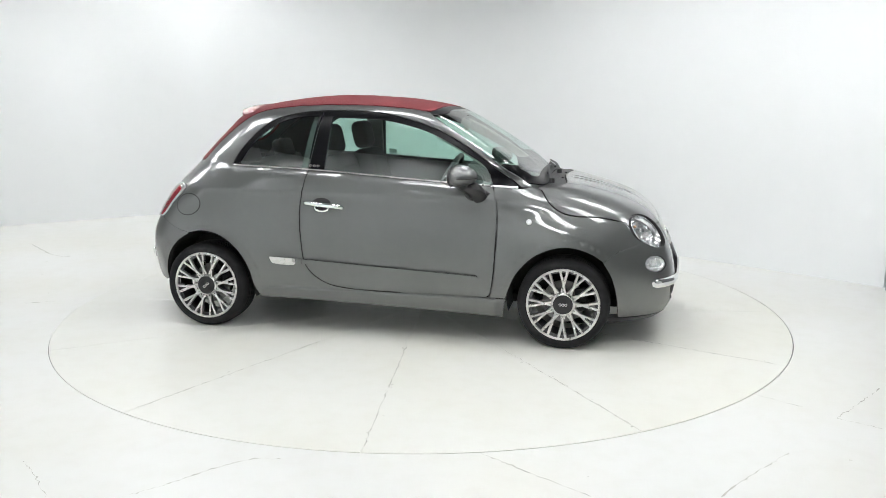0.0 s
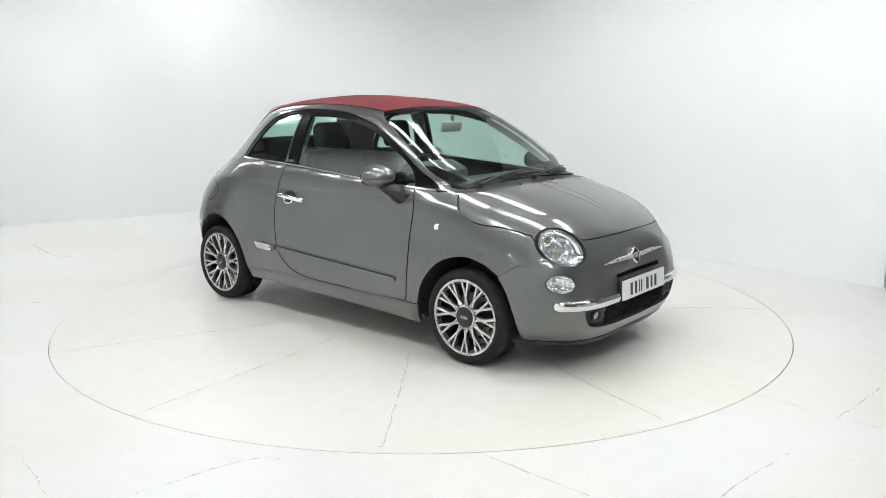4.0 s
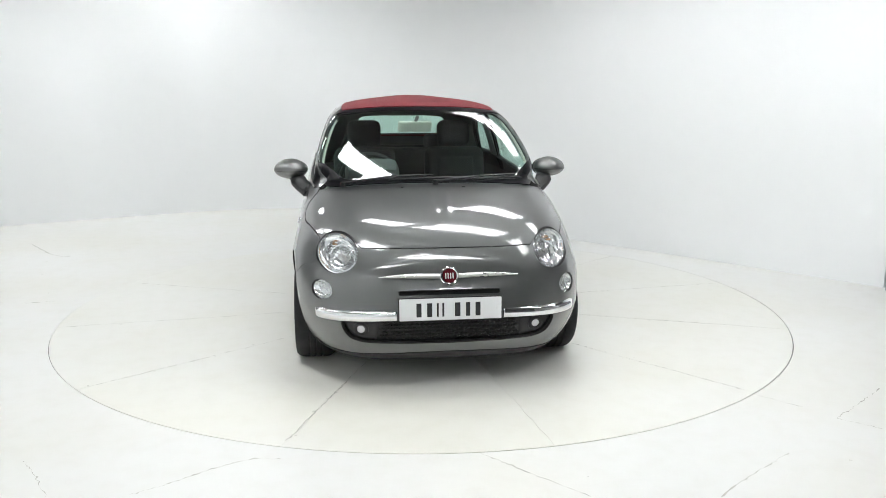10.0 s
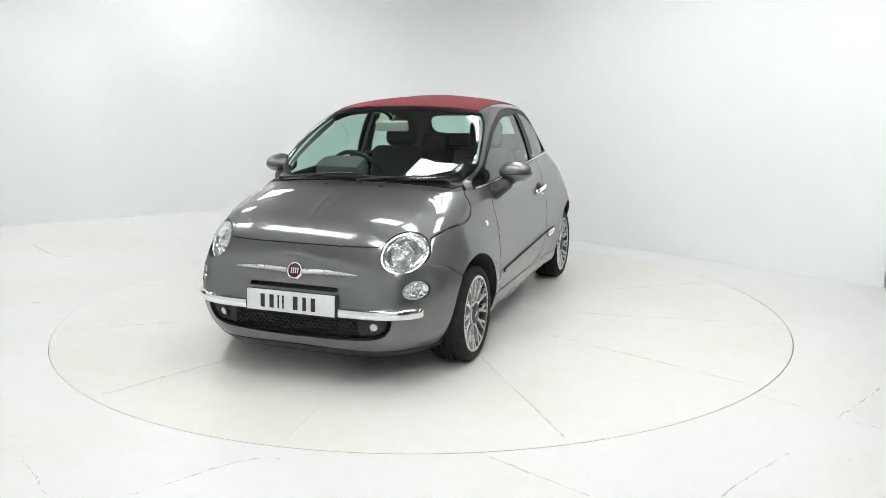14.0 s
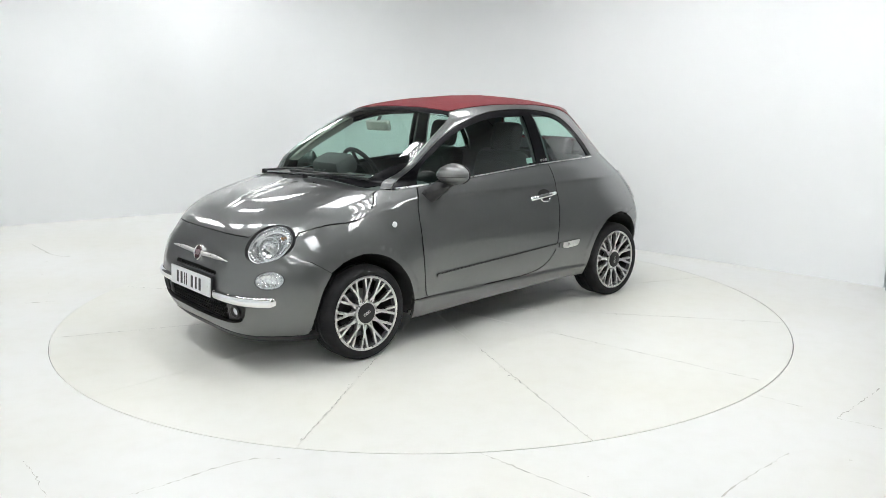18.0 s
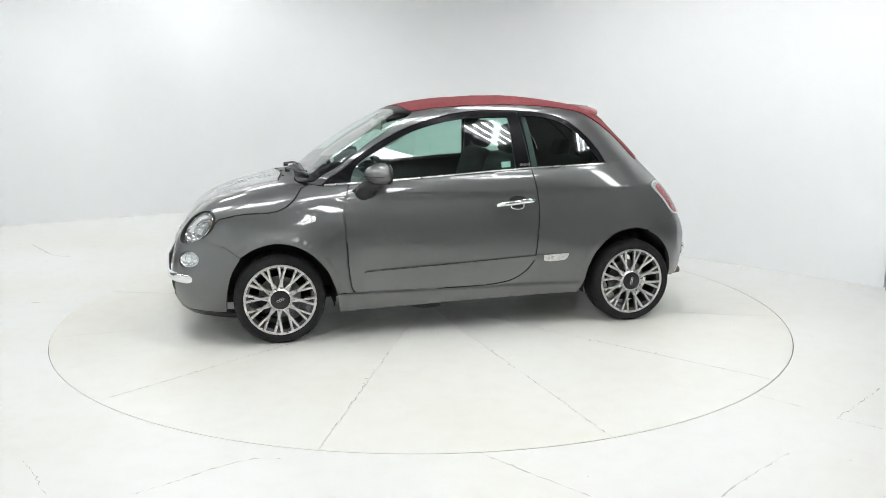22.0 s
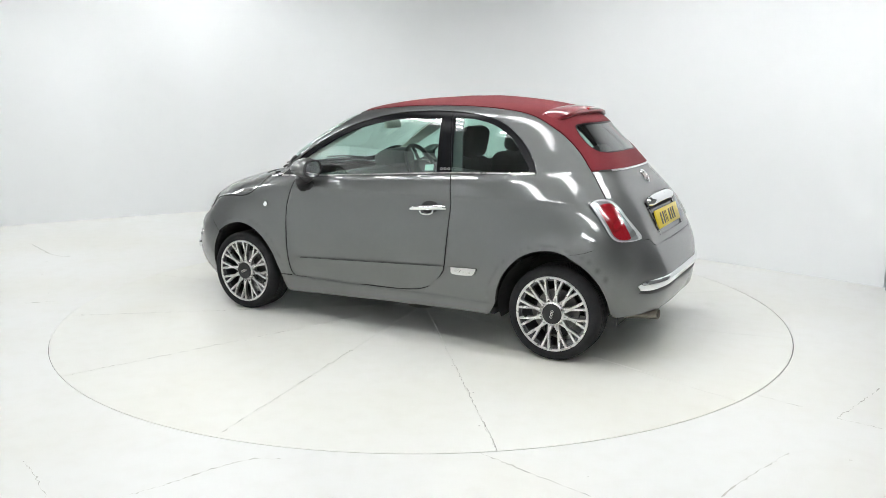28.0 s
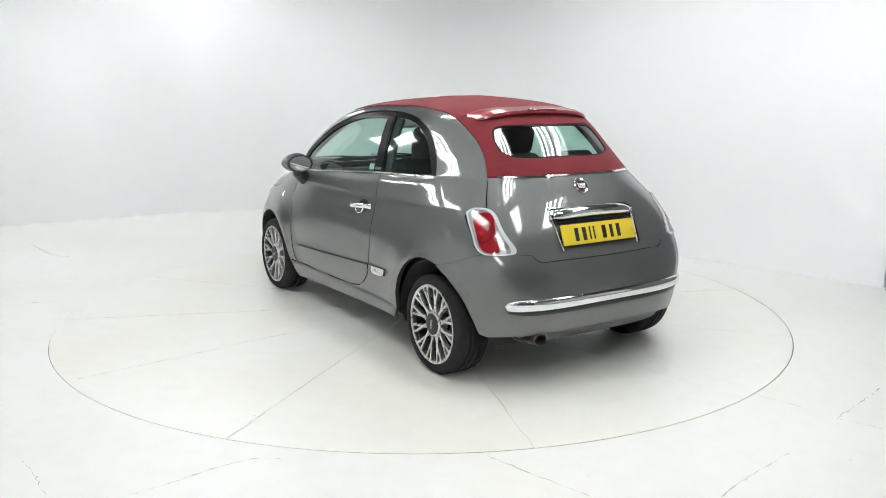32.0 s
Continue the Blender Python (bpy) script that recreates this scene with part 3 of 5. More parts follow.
def inside(poly, pts):
    poly = np.asarray(poly)
    x, y = pts[:, 0], pts[:, 1]
    ok = np.zeros(len(pts), bool)
    for (x0, y0), (x1, y1) in zip(poly, np.roll(poly, -1, 0)):
        if y0 != y1:
            ok ^= ((y0 > y) != (y1 > y)) & (x < (x1 - x0) * (y - y0) / (y1 - y0) + x0)
    return ok


def panel(name, loop, mat, parent, label="", holes=(), res=0.03, depth=0.028, gap=0.0024, off=0.0, pillow=None, top=False, wrap=False, shape=None, sheet=False):
    """A piece of the body's skin inside the loop of (angle, height), with turned-in edges.
    off: how far it stands proud. pillow: (rise, round-over). top: flattened from above. shape: an extra rise over (x, y, z). sheet: a plain curved pane through the edge."""
    loops = [list(loop)] + [list(h) for h in holes]
    if wrap:
        loops = [[(a % (2 * math.pi), z) for a, z in l] for l in loops]
    doms, thr = [], []
    for l in loops:
        a = np.array([p[0] for p in l], float)
        z = np.array([p[1] for p in l], float)
        p3 = bare(a, z)
        if top:
            d = p3[:, :2].copy()
        else:
            d = np.stack([flat_u(a, wrap), np.interp(z, ZT, RUN)], -1)
        keep = np.ones(len(d), bool)
        for i in range(len(d)):
            if np.linalg.norm(d[i] - d[i - 1]) < 2e-4:
                keep[i] = False
        doms.append(d[keep])
        thr.append((a[keep], z[keep]))
    def area(d):
        return 0.5 * np.sum(d[:, 0] * np.roll(d[:, 1], -1) - np.roll(d[:, 0], -1) * d[:, 1])
    for k in range(len(doms)):
        if (area(doms[k]) > 0) != (k == 0):
            doms[k] = doms[k][::-1]
            thr[k] = (thr[k][0][::-1], thr[k][1][::-1])
    nb = sum(len(d) for d in doms)
    lo, hi = doms[0].min(0), doms[0].max(0)
    gx, gy = np.meshgrid(np.arange(lo[0] + res / 2, hi[0], res), np.arange(lo[1] + res / 2, hi[1], res))
    gx[1::2] += res / 2
    g = np.stack([gx.ravel(), gy.ravel()], -1)
    bd = np.concatenate(doms)
    g = g[inside(doms[0], g)]
    for h in doms[1:]:
        g = g[~inside(h, g)]
    if len(g):
        dist = np.sqrt(((g[:, None] - bd[None]) ** 2).sum(-1).min(1))
        g = g[dist > res * 0.35]
    pts = np.concatenate([bd, g])
    edges, o = [], 0
    for d in doms:
        edges += [(o + i, o + (i + 1) % len(d)) for i in range(len(d))]
        o += len(d)
    cv, _, cf, ov, _, _ = delaunay_2d_cdt([Vector(p) for p in pts], edges, [], 0, 1e-7)
    cv = np.array([tuple(v) for v in cv])
    tri = np.array([f for f in cf if len(f) == 3])
    cen = cv[tri].mean(1)
    ok = inside(doms[0], cen)
    for h in doms[1:]:
        ok &= ~inside(h, cen)
    tri = tri[ok]
    # back to space
    if top:
        z = height_over(cv[:, 0], cv[:, 1])
        phi = np.arctan2(cv[:, 1], cv[:, 0] - XW)
        p = np.stack([cv[:, 0], cv[:, 1], z], -1)
        e = 3e-3
        n = np.stack([height_over(cv[:, 0] - e, cv[:, 1]) - height_over(cv[:, 0] + e, cv[:, 1]), height_over(cv[:, 0], cv[:, 1] - e) - height_over(cv[:, 0], cv[:, 1] + e), np.full(len(cv), 2 * e)], -1)
        n /= np.linalg.norm(n, axis=1)[:, None]
    else:
        phi = back_u(cv[:, 0], wrap)
        z = np.interp(cv[:, 1], RUN, ZT)
        p = bare(phi, z)
        n = normal_at(phi, z)
    if sheet:
        sg = np.sign(p[:, 1].mean())
        basis = lambda x, z: np.stack([np.ones_like(x), x, z, x * x, z * z], -1)
        k = np.linalg.lstsq(basis(p[:, 0], p[:, 2]), p[:, 1], rcond=None)[0]
        p[:, 1] = basis(p[:, 0], p[:, 2]) @ k
        n = np.stack([-sg * (k[1] + 2 * k[3] * p[:, 0]), np.full(len(p), sg), -sg * (k[2] + 2 * k[4] * p[:, 2])], -1)
        n /= np.linalg.norm(n, axis=1)[:, None]
    # boundary vertices in order
    index = {}
    for i, src in enumerate(ov):
        for s in src:
            if s < nb:
                index[s] = i
    chains, o = [], 0
    for d in doms:
        chains.append([index[o + i] for i in range(len(d)) if o + i in index])
        o += len(d)
    inward = np.zeros_like(p)
    for ch in chains:
        ch = np.array(ch)
        t = np.roll(p[ch], -1, 0) - np.roll(p[ch], 1, 0)
        v = np.cross(n[ch], t)
        inward[ch] = v / np.maximum(1e-9, np.linalg.norm(v, axis=1)[:, None])
    if gap:
        p = p + inward * gap
    if off:
        p = p + n * off
    if pillow:
        b3 = p[np.concatenate(chains)]
        dd = np.sqrt(((p[:, None] - b3[None]) ** 2).sum(-1).min(1))
        u = np.clip(dd / pillow[1], 0, 1)
        p = p + n * (pillow[0] * np.sqrt(1 - (1 - u) ** 2))[:, None]
    if shape is not None:
        p = p + n * shape(p[:, 0], p[:, 1], p[:, 2])[:, None]
    a, b, c = p[tri[:, 0]], p[tri[:, 1]], p[tri[:, 2]]
    flip = (np.cross(b - a, c - a) * n[tri[:, 0]]).sum(1) < 0
    tri[flip] = tri[flip][:, ::-1]
    if pillow or shape is not None:
        fn = np.cross(p[tri[:, 1]] - p[tri[:, 0]], p[tri[:, 2]] - p[tri[:, 0]])
        n = np.zeros_like(p)
        for k in range(3):
            np.add.at(n, tri[:, k], fn)
        n /= np.maximum(1e-12, np.linalg.norm(n, axis=1)[:, None])
    verts, norms, faces = [p], [n], [tri]
    count = len(p)
    extra = []
    if depth:
        for ch in chains:
            ch = np.array(ch)
            m = len(ch)
            out = -inward[ch]
            verts += [p[ch], p[ch] - n[ch] * depth + out * -0.002]
            norms += [out, out]
            for i in range(m):
                j = (i + 1) % m
                extra.append((count + i, count + m + i, count + m + j, count + j))
            count += 2 * m
    verts = np.concatenate(verts) + np.array((OX, OY, 0))
    ob = mesh_object(name, verts, [tuple(t) for t in tri] + extra, mat, parent, label, True, np.concatenate(norms))
    if extra and mat is PAINT:
        ob.data.materials.append(DARK)
        ob.data.polygons.foreach_set("material_index", [0] * len(tri) + [1] * len(extra))
    return ob


def flat_u(a, wrap):
    if wrap:
        a = np.asarray(a)
        return np.where(a <= math.pi, np.interp(a, ARC_PHI, ARC_LEN), ARC_LEN[-1] + np.interp(a - 2 * math.pi, ARC_PHI, ARC_LEN))
    return np.interp(a, ARC_PHI, ARC_LEN)


def back_u(u, wrap):
    if wrap:
        return np.where(u <= ARC_LEN[-1], np.interp(u, ARC_LEN, ARC_PHI), 2 * math.pi + np.interp(u - ARC_LEN[-1], ARC_LEN, ARC_PHI))
    return np.interp(u, ARC_LEN, ARC_PHI)


def both(name, loop, mat, parent, label="", holes=(), **k):
    a = panel(name, loop, mat, parent, label, holes, **k)
    b = panel(name, mirrored(loop), mat, parent, label, [mirrored(h) for h in holes], **k)
    return a, b


def spot(phi, z, lift=0.0):
    """A pose on the skin: x along it to the car's left or rear, z outwards."""
    p = bare(np.array([phi]), np.array([z]))[0] + np.array((OX, OY, 0))
    n = Vector(normal_at(np.array([phi]), np.array([z]))[0])
    x = Vector((0, 0, 1)).cross(n).normalized()
    y = n.cross(x)
    m = Matrix((x, y, n)).transposed().to_4x4()
    m.translation = Vector(p) + n * lift
    return m


def front_spot(y, z, lift=0.0, rear=False):
    a = end_points([(y, z), (y, z + 0.001)], rear, 1, False)[0]
    return spot(a[0], a[1], lift)


def flank_spot(x, z, side=1, lift=0.0):
    a = side_points([(x, z), (x, z + 0.001)], 1, False)[0]
    return spot(side * a[0], a[1], lift)


C = Matrix.Translation((OX, OY, 0))

# ---------- the car ----------
car = new("small_car")
tagged(car, "grey metallic small convertible car with a closed red cloth roof", "car")

WINDOW = [(0.878, 0.950), (0.667, 1.103), (0.527, 1.196), (0.345, 1.287), (0.165, 1.343), (-0.027, 1.381), (-0.308, 1.393), (-0.56, 1.375), (-0.72, 1.332), (-0.843, 1.248), (-0.938, 1.141), (-0.986, 1.052)]
DOOR_FRONT = [(0.713, 0.954), (0.747, 0.82), (0.744, 0.578), (0.73, 0.396), (0.712, 0.315), (0.690, 0.291)]
DOOR_BOTTOM = [(0.690, 0.291), (0.173, 0.291), (-0.20, 0.303), (-0.32, 0.329), (-0.41, 0.388), (-0.455, 0.450), (-0.468, 0.50)]
DOOR_REAR = [(-0.468, 0.50), (-0.486, 0.709), (-0.486, 0.854), (-0.455, 1.030)]
ARCH_F = [(0.790, 0.165), (0.812, 0.308), (0.873, 0.450), (0.990, 0.568), (1.146, 0.616), (1.28, 0.590), (1.376, 0.535)]
ARCH_F2 = [(1.376, 0.535), (1.43, 0.44), (1.462, 0.32), (1.473, 0.19)]
ARCH_R = [(-0.760, 0.219), (-0.802, 0.29), (-0.824, 0.39), (-0.877, 0.499), (-0.993, 0.604), (-1.139, 0.639), (-1.235, 0.620)]
ARCH_R2 = [(-1.235, 0.620), (-1.32, 0.570), (-1.406, 0.478), (-1.452, 0.37), (-1.468, 0.285)]
SEAM_F = [(1.376, 0.535), (1.47, 0.60), (1.57, 0.665)]
SEAM_R = [(-1.235, 0.620), (-1.332, 0.640), (-1.40, 0.668), (-1.47, 0.698)]
SCREEN_SIDE = [(0.275, 1.386), (0.408, 1.305), (0.587, 1.195), (0.782, 1.055), (0.938, 0.957)]
RAIL = [(-1.262, 1.062), (-1.165, 1.175), (-1.035, 1.285), (-0.875, 1.372), (-0.62, 1.414), (-0.19, 1.425), (0.148, 1.405), (0.285, 1.386)]
LAMP_TL = [(-1.314, 0.893), (-1.330, 0.913), (-1.382, 0.916), (-1.426, 0.895), (-1.487, 0.828), (-1.573, 0.706), (-1.560, 0.700), (-1.488, 0.702), (-1.448, 0.728), (-1.398, 0.795)]
HOOD_SIDE = [(1.510, 0.752), (1.34, 0.787), (1.20, 0.796), (1.122, 0.815), (1.054, 0.862), (0.999, 0.933)]


def lamp_pose(x, y, z, yaw, pitch):
    """A lamp's own pose: z out of its face."""
    d = Vector((math.cos(radians(yaw)) * math.cos(radians(pitch)), math.copysign(math.sin(radians(yaw)), y) * math.cos(radians(pitch)), math.sin(radians(pitch))))
    r = Vector((0, 0, 1)).cross(d).normalized()
    m = Matrix((r, d.cross(r), d)).transposed().to_4x4()
    m.translation = Vector((x + OX, y + OY, z))
    return m


def lamp_edge(m, r, t0, t1, steps):
    """Where a lamp's skirt of that radius meets the body, as (angle, height)."""
    out = []
    depth = np.linspace(-0.10, 0.16, 521)
    for t in np.linspace(t0, t1, steps):
        o = m @ Vector((r * math.cos(t), r * math.sin(t), 0))
        d = (m.to_3x3() @ Vector((0, 0, -1)))
        p = np.array(o)[None] + depth[:, None] * np.array(d)[None] - np.array((OX, OY, 0))
        a = np.arctan2(p[:, 1], p[:, 0] - XW)
        b = bare(a, p[:, 2])
        deep = np.hypot(p[:, 0] - XW, p[:, 1]) <= np.hypot(b[:, 0] - XW, b[:, 1])
        k = int(np.argmax(deep)) if deep.any() else len(depth) - 1
        out.append((float(a[k]), float(p[k, 2])))
    return out


HEAD_R, LOW_R = 0.115, 0.060


def head_pose(s):
    """The headlamp's leaning oval, flush with wing and bumper."""
    return lamp_pose(1.613, s * 0.5556, 0.6872, 31.2, 29.4) @ pose(0, 0, 0, 0, 0, s * 32.0) @ Matrix.Diagonal((1.162, 0.857, 1, 1))


def low_pose(s):
    return lamp_pose(1.672, s * 0.6375, 0.5136, 49.5, 12.4) @ pose(0, 0, 0, 0, 0, s * 4.8) @ Matrix.Diagonal((1.291, 0.80, 1, 1))


def build_body():
    head = lambda a, b, n: lamp_edge(head_pose(1), HEAD_R * 1.075, a, b, n)
    # bonnet
    arc = head(math.pi * 0.60, -math.pi * 0.083, 16)
    half = end_points([(0, 0.721), (0.274, 0.722), (0.44, 0.725)], per=8) + arc + side_points(HOOD_SIDE, 8)[1:] + end_points([(0.655, 0.944), (0.5, 0.955), (0.25, 0.9635), (0, 0.967)], per=8)
    def ribs(x, y, z):
        return 0.0032 * np.exp(-((np.abs(y) - 0.050 - 0.10 * (1.3 - x)) / 0.017) ** 2) * np.clip((1.66 - x) / 0.2, 0, 1) * np.clip((x - 1.12) / 0.06, 0, 1)
    panel("bonnet", whole(half), PAINT, car, "grey metallic bonnet with two narrow ribs", top=True, res=0.009, gap=0.0038, shape=ribs)
    # wings
    hl = head(-math.pi * 0.385, -math.pi * 0.083, 10)
    wing = side_points(DOOR_FRONT, 6) + side_points([DOOR_FRONT[-1], (0.808, 0.291)], 4)[1:] + side_points(ARCH_F[1:], 8)[1:] + side_points(SEAM_F[:2], 6)[1:] + hl + side_points(HOOD_SIDE, 8)[1:] + side_points([(0.999, 0.933), (0.945, 0.953), (0.878, 0.945)], 4)[1:] + side_points([(0.878, 0.945), (0.713, 0.956)], 4)[1:]
    both("wing", wing, PAINT, car, res=0.02, gap=0.0042)
    # doors
    door = side_points(DOOR_FRONT, 6) + side_points(DOOR_BOTTOM, 6)[1:] + side_points(DOOR_REAR, 8)[1:] + side_points([(-0.455, 1.030), (0.165, 0.990), (0.711, 0.956)], 20)[1:]
    doors = both("door", door, PAINT, car, res=0.018, gap=0.0042)
    # side frame: sill, quarter, pillars and roof rail in one
    tl_edge = [*LAMP_TL[7:], *LAMP_TL[:3]]
    frame_loop = side_points(WINDOW, 6) + side_points([(-0.986, 1.046), (-0.455, 1.030)], 8)[1:] + side_points(DOOR_REAR[::-1], 8)[1:] + side_points(DOOR_BOTTOM[::-1], 6)[1:] + side_points([DOOR_BOTTOM[0], (0.808, 0.290)], 4)[1:] + side_points([(0.808, 0.290), (0.790, 0.165)], 4)[1:] + side_points([(0.790, 0.165), (0.0, 0.198), (-0.760, 0.219)], 10)[1:] + side_points(ARCH_R, 6)[1:] + side_points(SEAM_R, 6)[1:] + side_points(tl_edge, 5)[1:] + side_points([(-1.382, 0.918), (-1.335, 0.975), (-1.262, 1.062)], 5)[1:] + side_points(RAIL, 7)[1:] + side_points(SCREEN_SIDE, 7)[1:] + side_points([(0.945, 0.953), (0.878, 0.948)], 3)
    both("side_frame", frame_loop, PAINT, car, res=0.018, gap=0.0028)
    # front bumper
    lamp = head(math.pi * 0.60, math.pi * 1.615, 28)
    half = end_points([(0, 0.7175), (0.274, 0.7185), (0.44, 0.7215)], per=8) + lamp + side_points(SEAM_F[1::-1], 6) + side_points(ARCH_F2, 6)[1:] + side_points([(1.473, 0.19), (1.52, 0.183)], 2)[1:] + end_points([(0.66, 0.186), (0.45, 0.190), (0.2, 0.194), (0, 0.195)], per=8)
    dl = lamp_edge(low_pose(1), LOW_R * 1.07, 0, 2 * math.pi * 39 / 40, 40)
    intake = [(0, 0.376), (0.40, 0.380), (0.515, 0.384), (0.548, 0.372), (0.545, 0.335), (0.512, 0.285), (0.46, 0.262), (0.30, 0.248), (0.0, 0.240)]
    intake_loop = whole(end_points(intake, per=5))
    slot = whole(end_points([(0, 0.525), (0.25, 0.523), (0.262, 0.518), (0.262, 0.500), (0.25, 0.497), (0, 0.497)], per=3, smooth=False))
    def dent(x, y, z):
        # the shallow scoop round the emblem
        e = np.clip(1 - (y / 0.43) ** 2 - ((z - 0.585) / 0.075) ** 2, 0, 1)
        return -0.010 * np.where(x > 0, e * e * (3 - 2 * e), 0)
    panel("front_bumper", whole(half), PAINT, car, "", [dl, mirrored(dl), intake_loop, slot], res=0.022, gap=-0.0015, shape=dent)
    panel("grille", intake_loop, BLACK, car, "black honeycomb lower grille", off=-0.035, depth=0.0, gap=0.0, res=0.03)
    panel("upper_slot", slot, DARK, car, "dark slot over the number plate", off=-0.03, depth=0.0, gap=0.0)
    panel("bumper_lip", whole(end_points([(0, 0.193), (0.3, 0.190), (0.55, 0.186), (0.68, 0.184)], per=8) + end_points([(0.68, 0.142), (0.55, 0.143), (0.3, 0.144), (0, 0.145)], per=8)), BLACK, car, "black plastic lip under the bumper", off=0.003, depth=0.03)
    # rear bumper
    half = end_points([(0, 0.648), (0.30, 0.652), (0.44, 0.660), (0.47, 0.690)], True, 6) + side_points([LAMP_TL[6], LAMP_TL[7]], 3) + side_points(SEAM_R[::-1], 6)[1:] + side_points(ARCH_R2, 6)[1:] + side_points([(-1.468, 0.285), (-1.50, 0.272)], 2)[1:] + end_points([(0.60, 0.280), (0.4, 0.295), (0, 0.303)], True, 8)
    panel("rear_bumper", whole(half), PAINT, car, wrap=True, res=0.024, gap=-0.0015)
    # tailgate
    half = end_points([(0, 1.058), (0.25, 1.058), (0.47, 1.060)], True, 8) + side_points([(-1.262, 1.062), (-1.335, 0.975), (-1.382, 0.918)], 5) + side_points(LAMP_TL[2:7], 5)[1:] + end_points([(0.47, 0.693), (0.44, 0.663), (0.30, 0.655), (0, 0.651)], True, 6)
    recess = whole(end_points([(0, 0.905), (0.27, 0.900), (0.30, 0.885), (0.292, 0.70), (0.27, 0.692), (0, 0.69)], True, 5, False))
    gate = panel("tailgate", whole(half), PAINT, car, "", [recess], wrap=True, res=0.024)
    panel("plate_recess", recess, PAINT, gate, "", off=-0.010, depth=0.0, gap=-0.001, wrap=True)
    panel("chrome_edge", whole(end_points([(0, 1.064), (0.47, 1.067)], True, 8) + end_points([(0.47, 1.057), (0, 1.055)], True, 8)), CHROME, car, "thin chrome strip under the cloth roof", off=0.004, depth=0.012, gap=0, wrap=True, res=0.02)
    # cloth roof with the rear glass set in it
    half = end_points([(0, 1.414), (0.25, 1.410), (0.40, 1.400)], per=8) + side_points(RAIL[::-1], 7) + end_points([(0.47, 1.065), (0.25, 1.067), (0, 1.067)], True, 8)
    glass = whole(end_points([(0, 1.326), (0.28, 1.323), (0.345, 1.312), (0.375, 1.28), (0.39, 1.205), (0.372, 1.172), (0.32, 1.157), (0, 1.152)], True, 6))
    def bows(x, y, z):
        # soft swells between the hood bows
        return 0.004 * np.sin((x + 0.1) * 9.0) * np.clip(1 - (y / 0.5) ** 2, 0, 1) * np.clip((z - 1.3) / 0.1, 0, 1) + 0.004
    roof = panel("cloth_roof", whole(half), CLOTH, car, "closed red cloth roof", [glass], top=True, res=0.024, shape=bows, depth=0.012, gap=0.0)
    panel("rear_window", glass, SIDE_GLASS, roof, "green-tinted rear window", top=True, off=-0.002, depth=0, gap=-0.004, res=0.03)
    seal_in = whole(end_points([(0, 1.320), (0.278, 1.318), (0.339, 1.308), (0.368, 1.278), (0.383, 1.206), (0.366, 1.177), (0.318, 1.163), (0, 1.158)], True, 6))
    panel("window_seal", glass, GLOSS_BLACK, roof, "black glass border", [seal_in], top=True, off=0.001, depth=0.008, gap=-0.002, res=0.02)
    # windscreen
    half = end_points([(0, 0.984), (0.3, 0.981), (0.5, 0.972), (0.60, 0.962)], per=8) + side_points(SCREEN_SIDE[::-1], 7)[1:] + end_points([(0.40, 1.399), (0.25, 1.409), (0, 1.413)], per=8)
    outer = whole(half)
    inner = whole(end_points([(0, 1.010), (0.3, 1.007), (0.48, 0.998), (0.535, 1.010)], per=8) + side_points([(0.728, 1.065), (0.545, 1.195), (0.380, 1.300), (0.292, 1.352)], 7) + end_points([(0.40, 1.374), (0.25, 1.388), (0, 1.392)], per=8))
    ws = panel("windscreen", inner, WINDSCREEN, car, "green-tinted windscreen", top=True, depth=0.0, gap=-0.003, res=0.03)
    panel("screen_border", outer, GLOSS_BLACK, ws, "black windscreen border", [inner], top=True, depth=0.006, res=0.02, gap=0.001)
    # scuttle under the wipers
    half = end_points([(0, 0.9685), (0.25, 0.965), (0.5, 0.9565), (0.655, 0.9455)], per=8) + end_points([(0.60, 0.9605), (0.5, 0.9705), (0.3, 0.9795), (0, 0.9825)], per=8)
    panel("scuttle", whole(half), BLACK, car, "black plastic scuttle under the wipers", top=True, off=-0.008, depth=0.0, gap=-0.004, res=0.015)
    return doors, roof


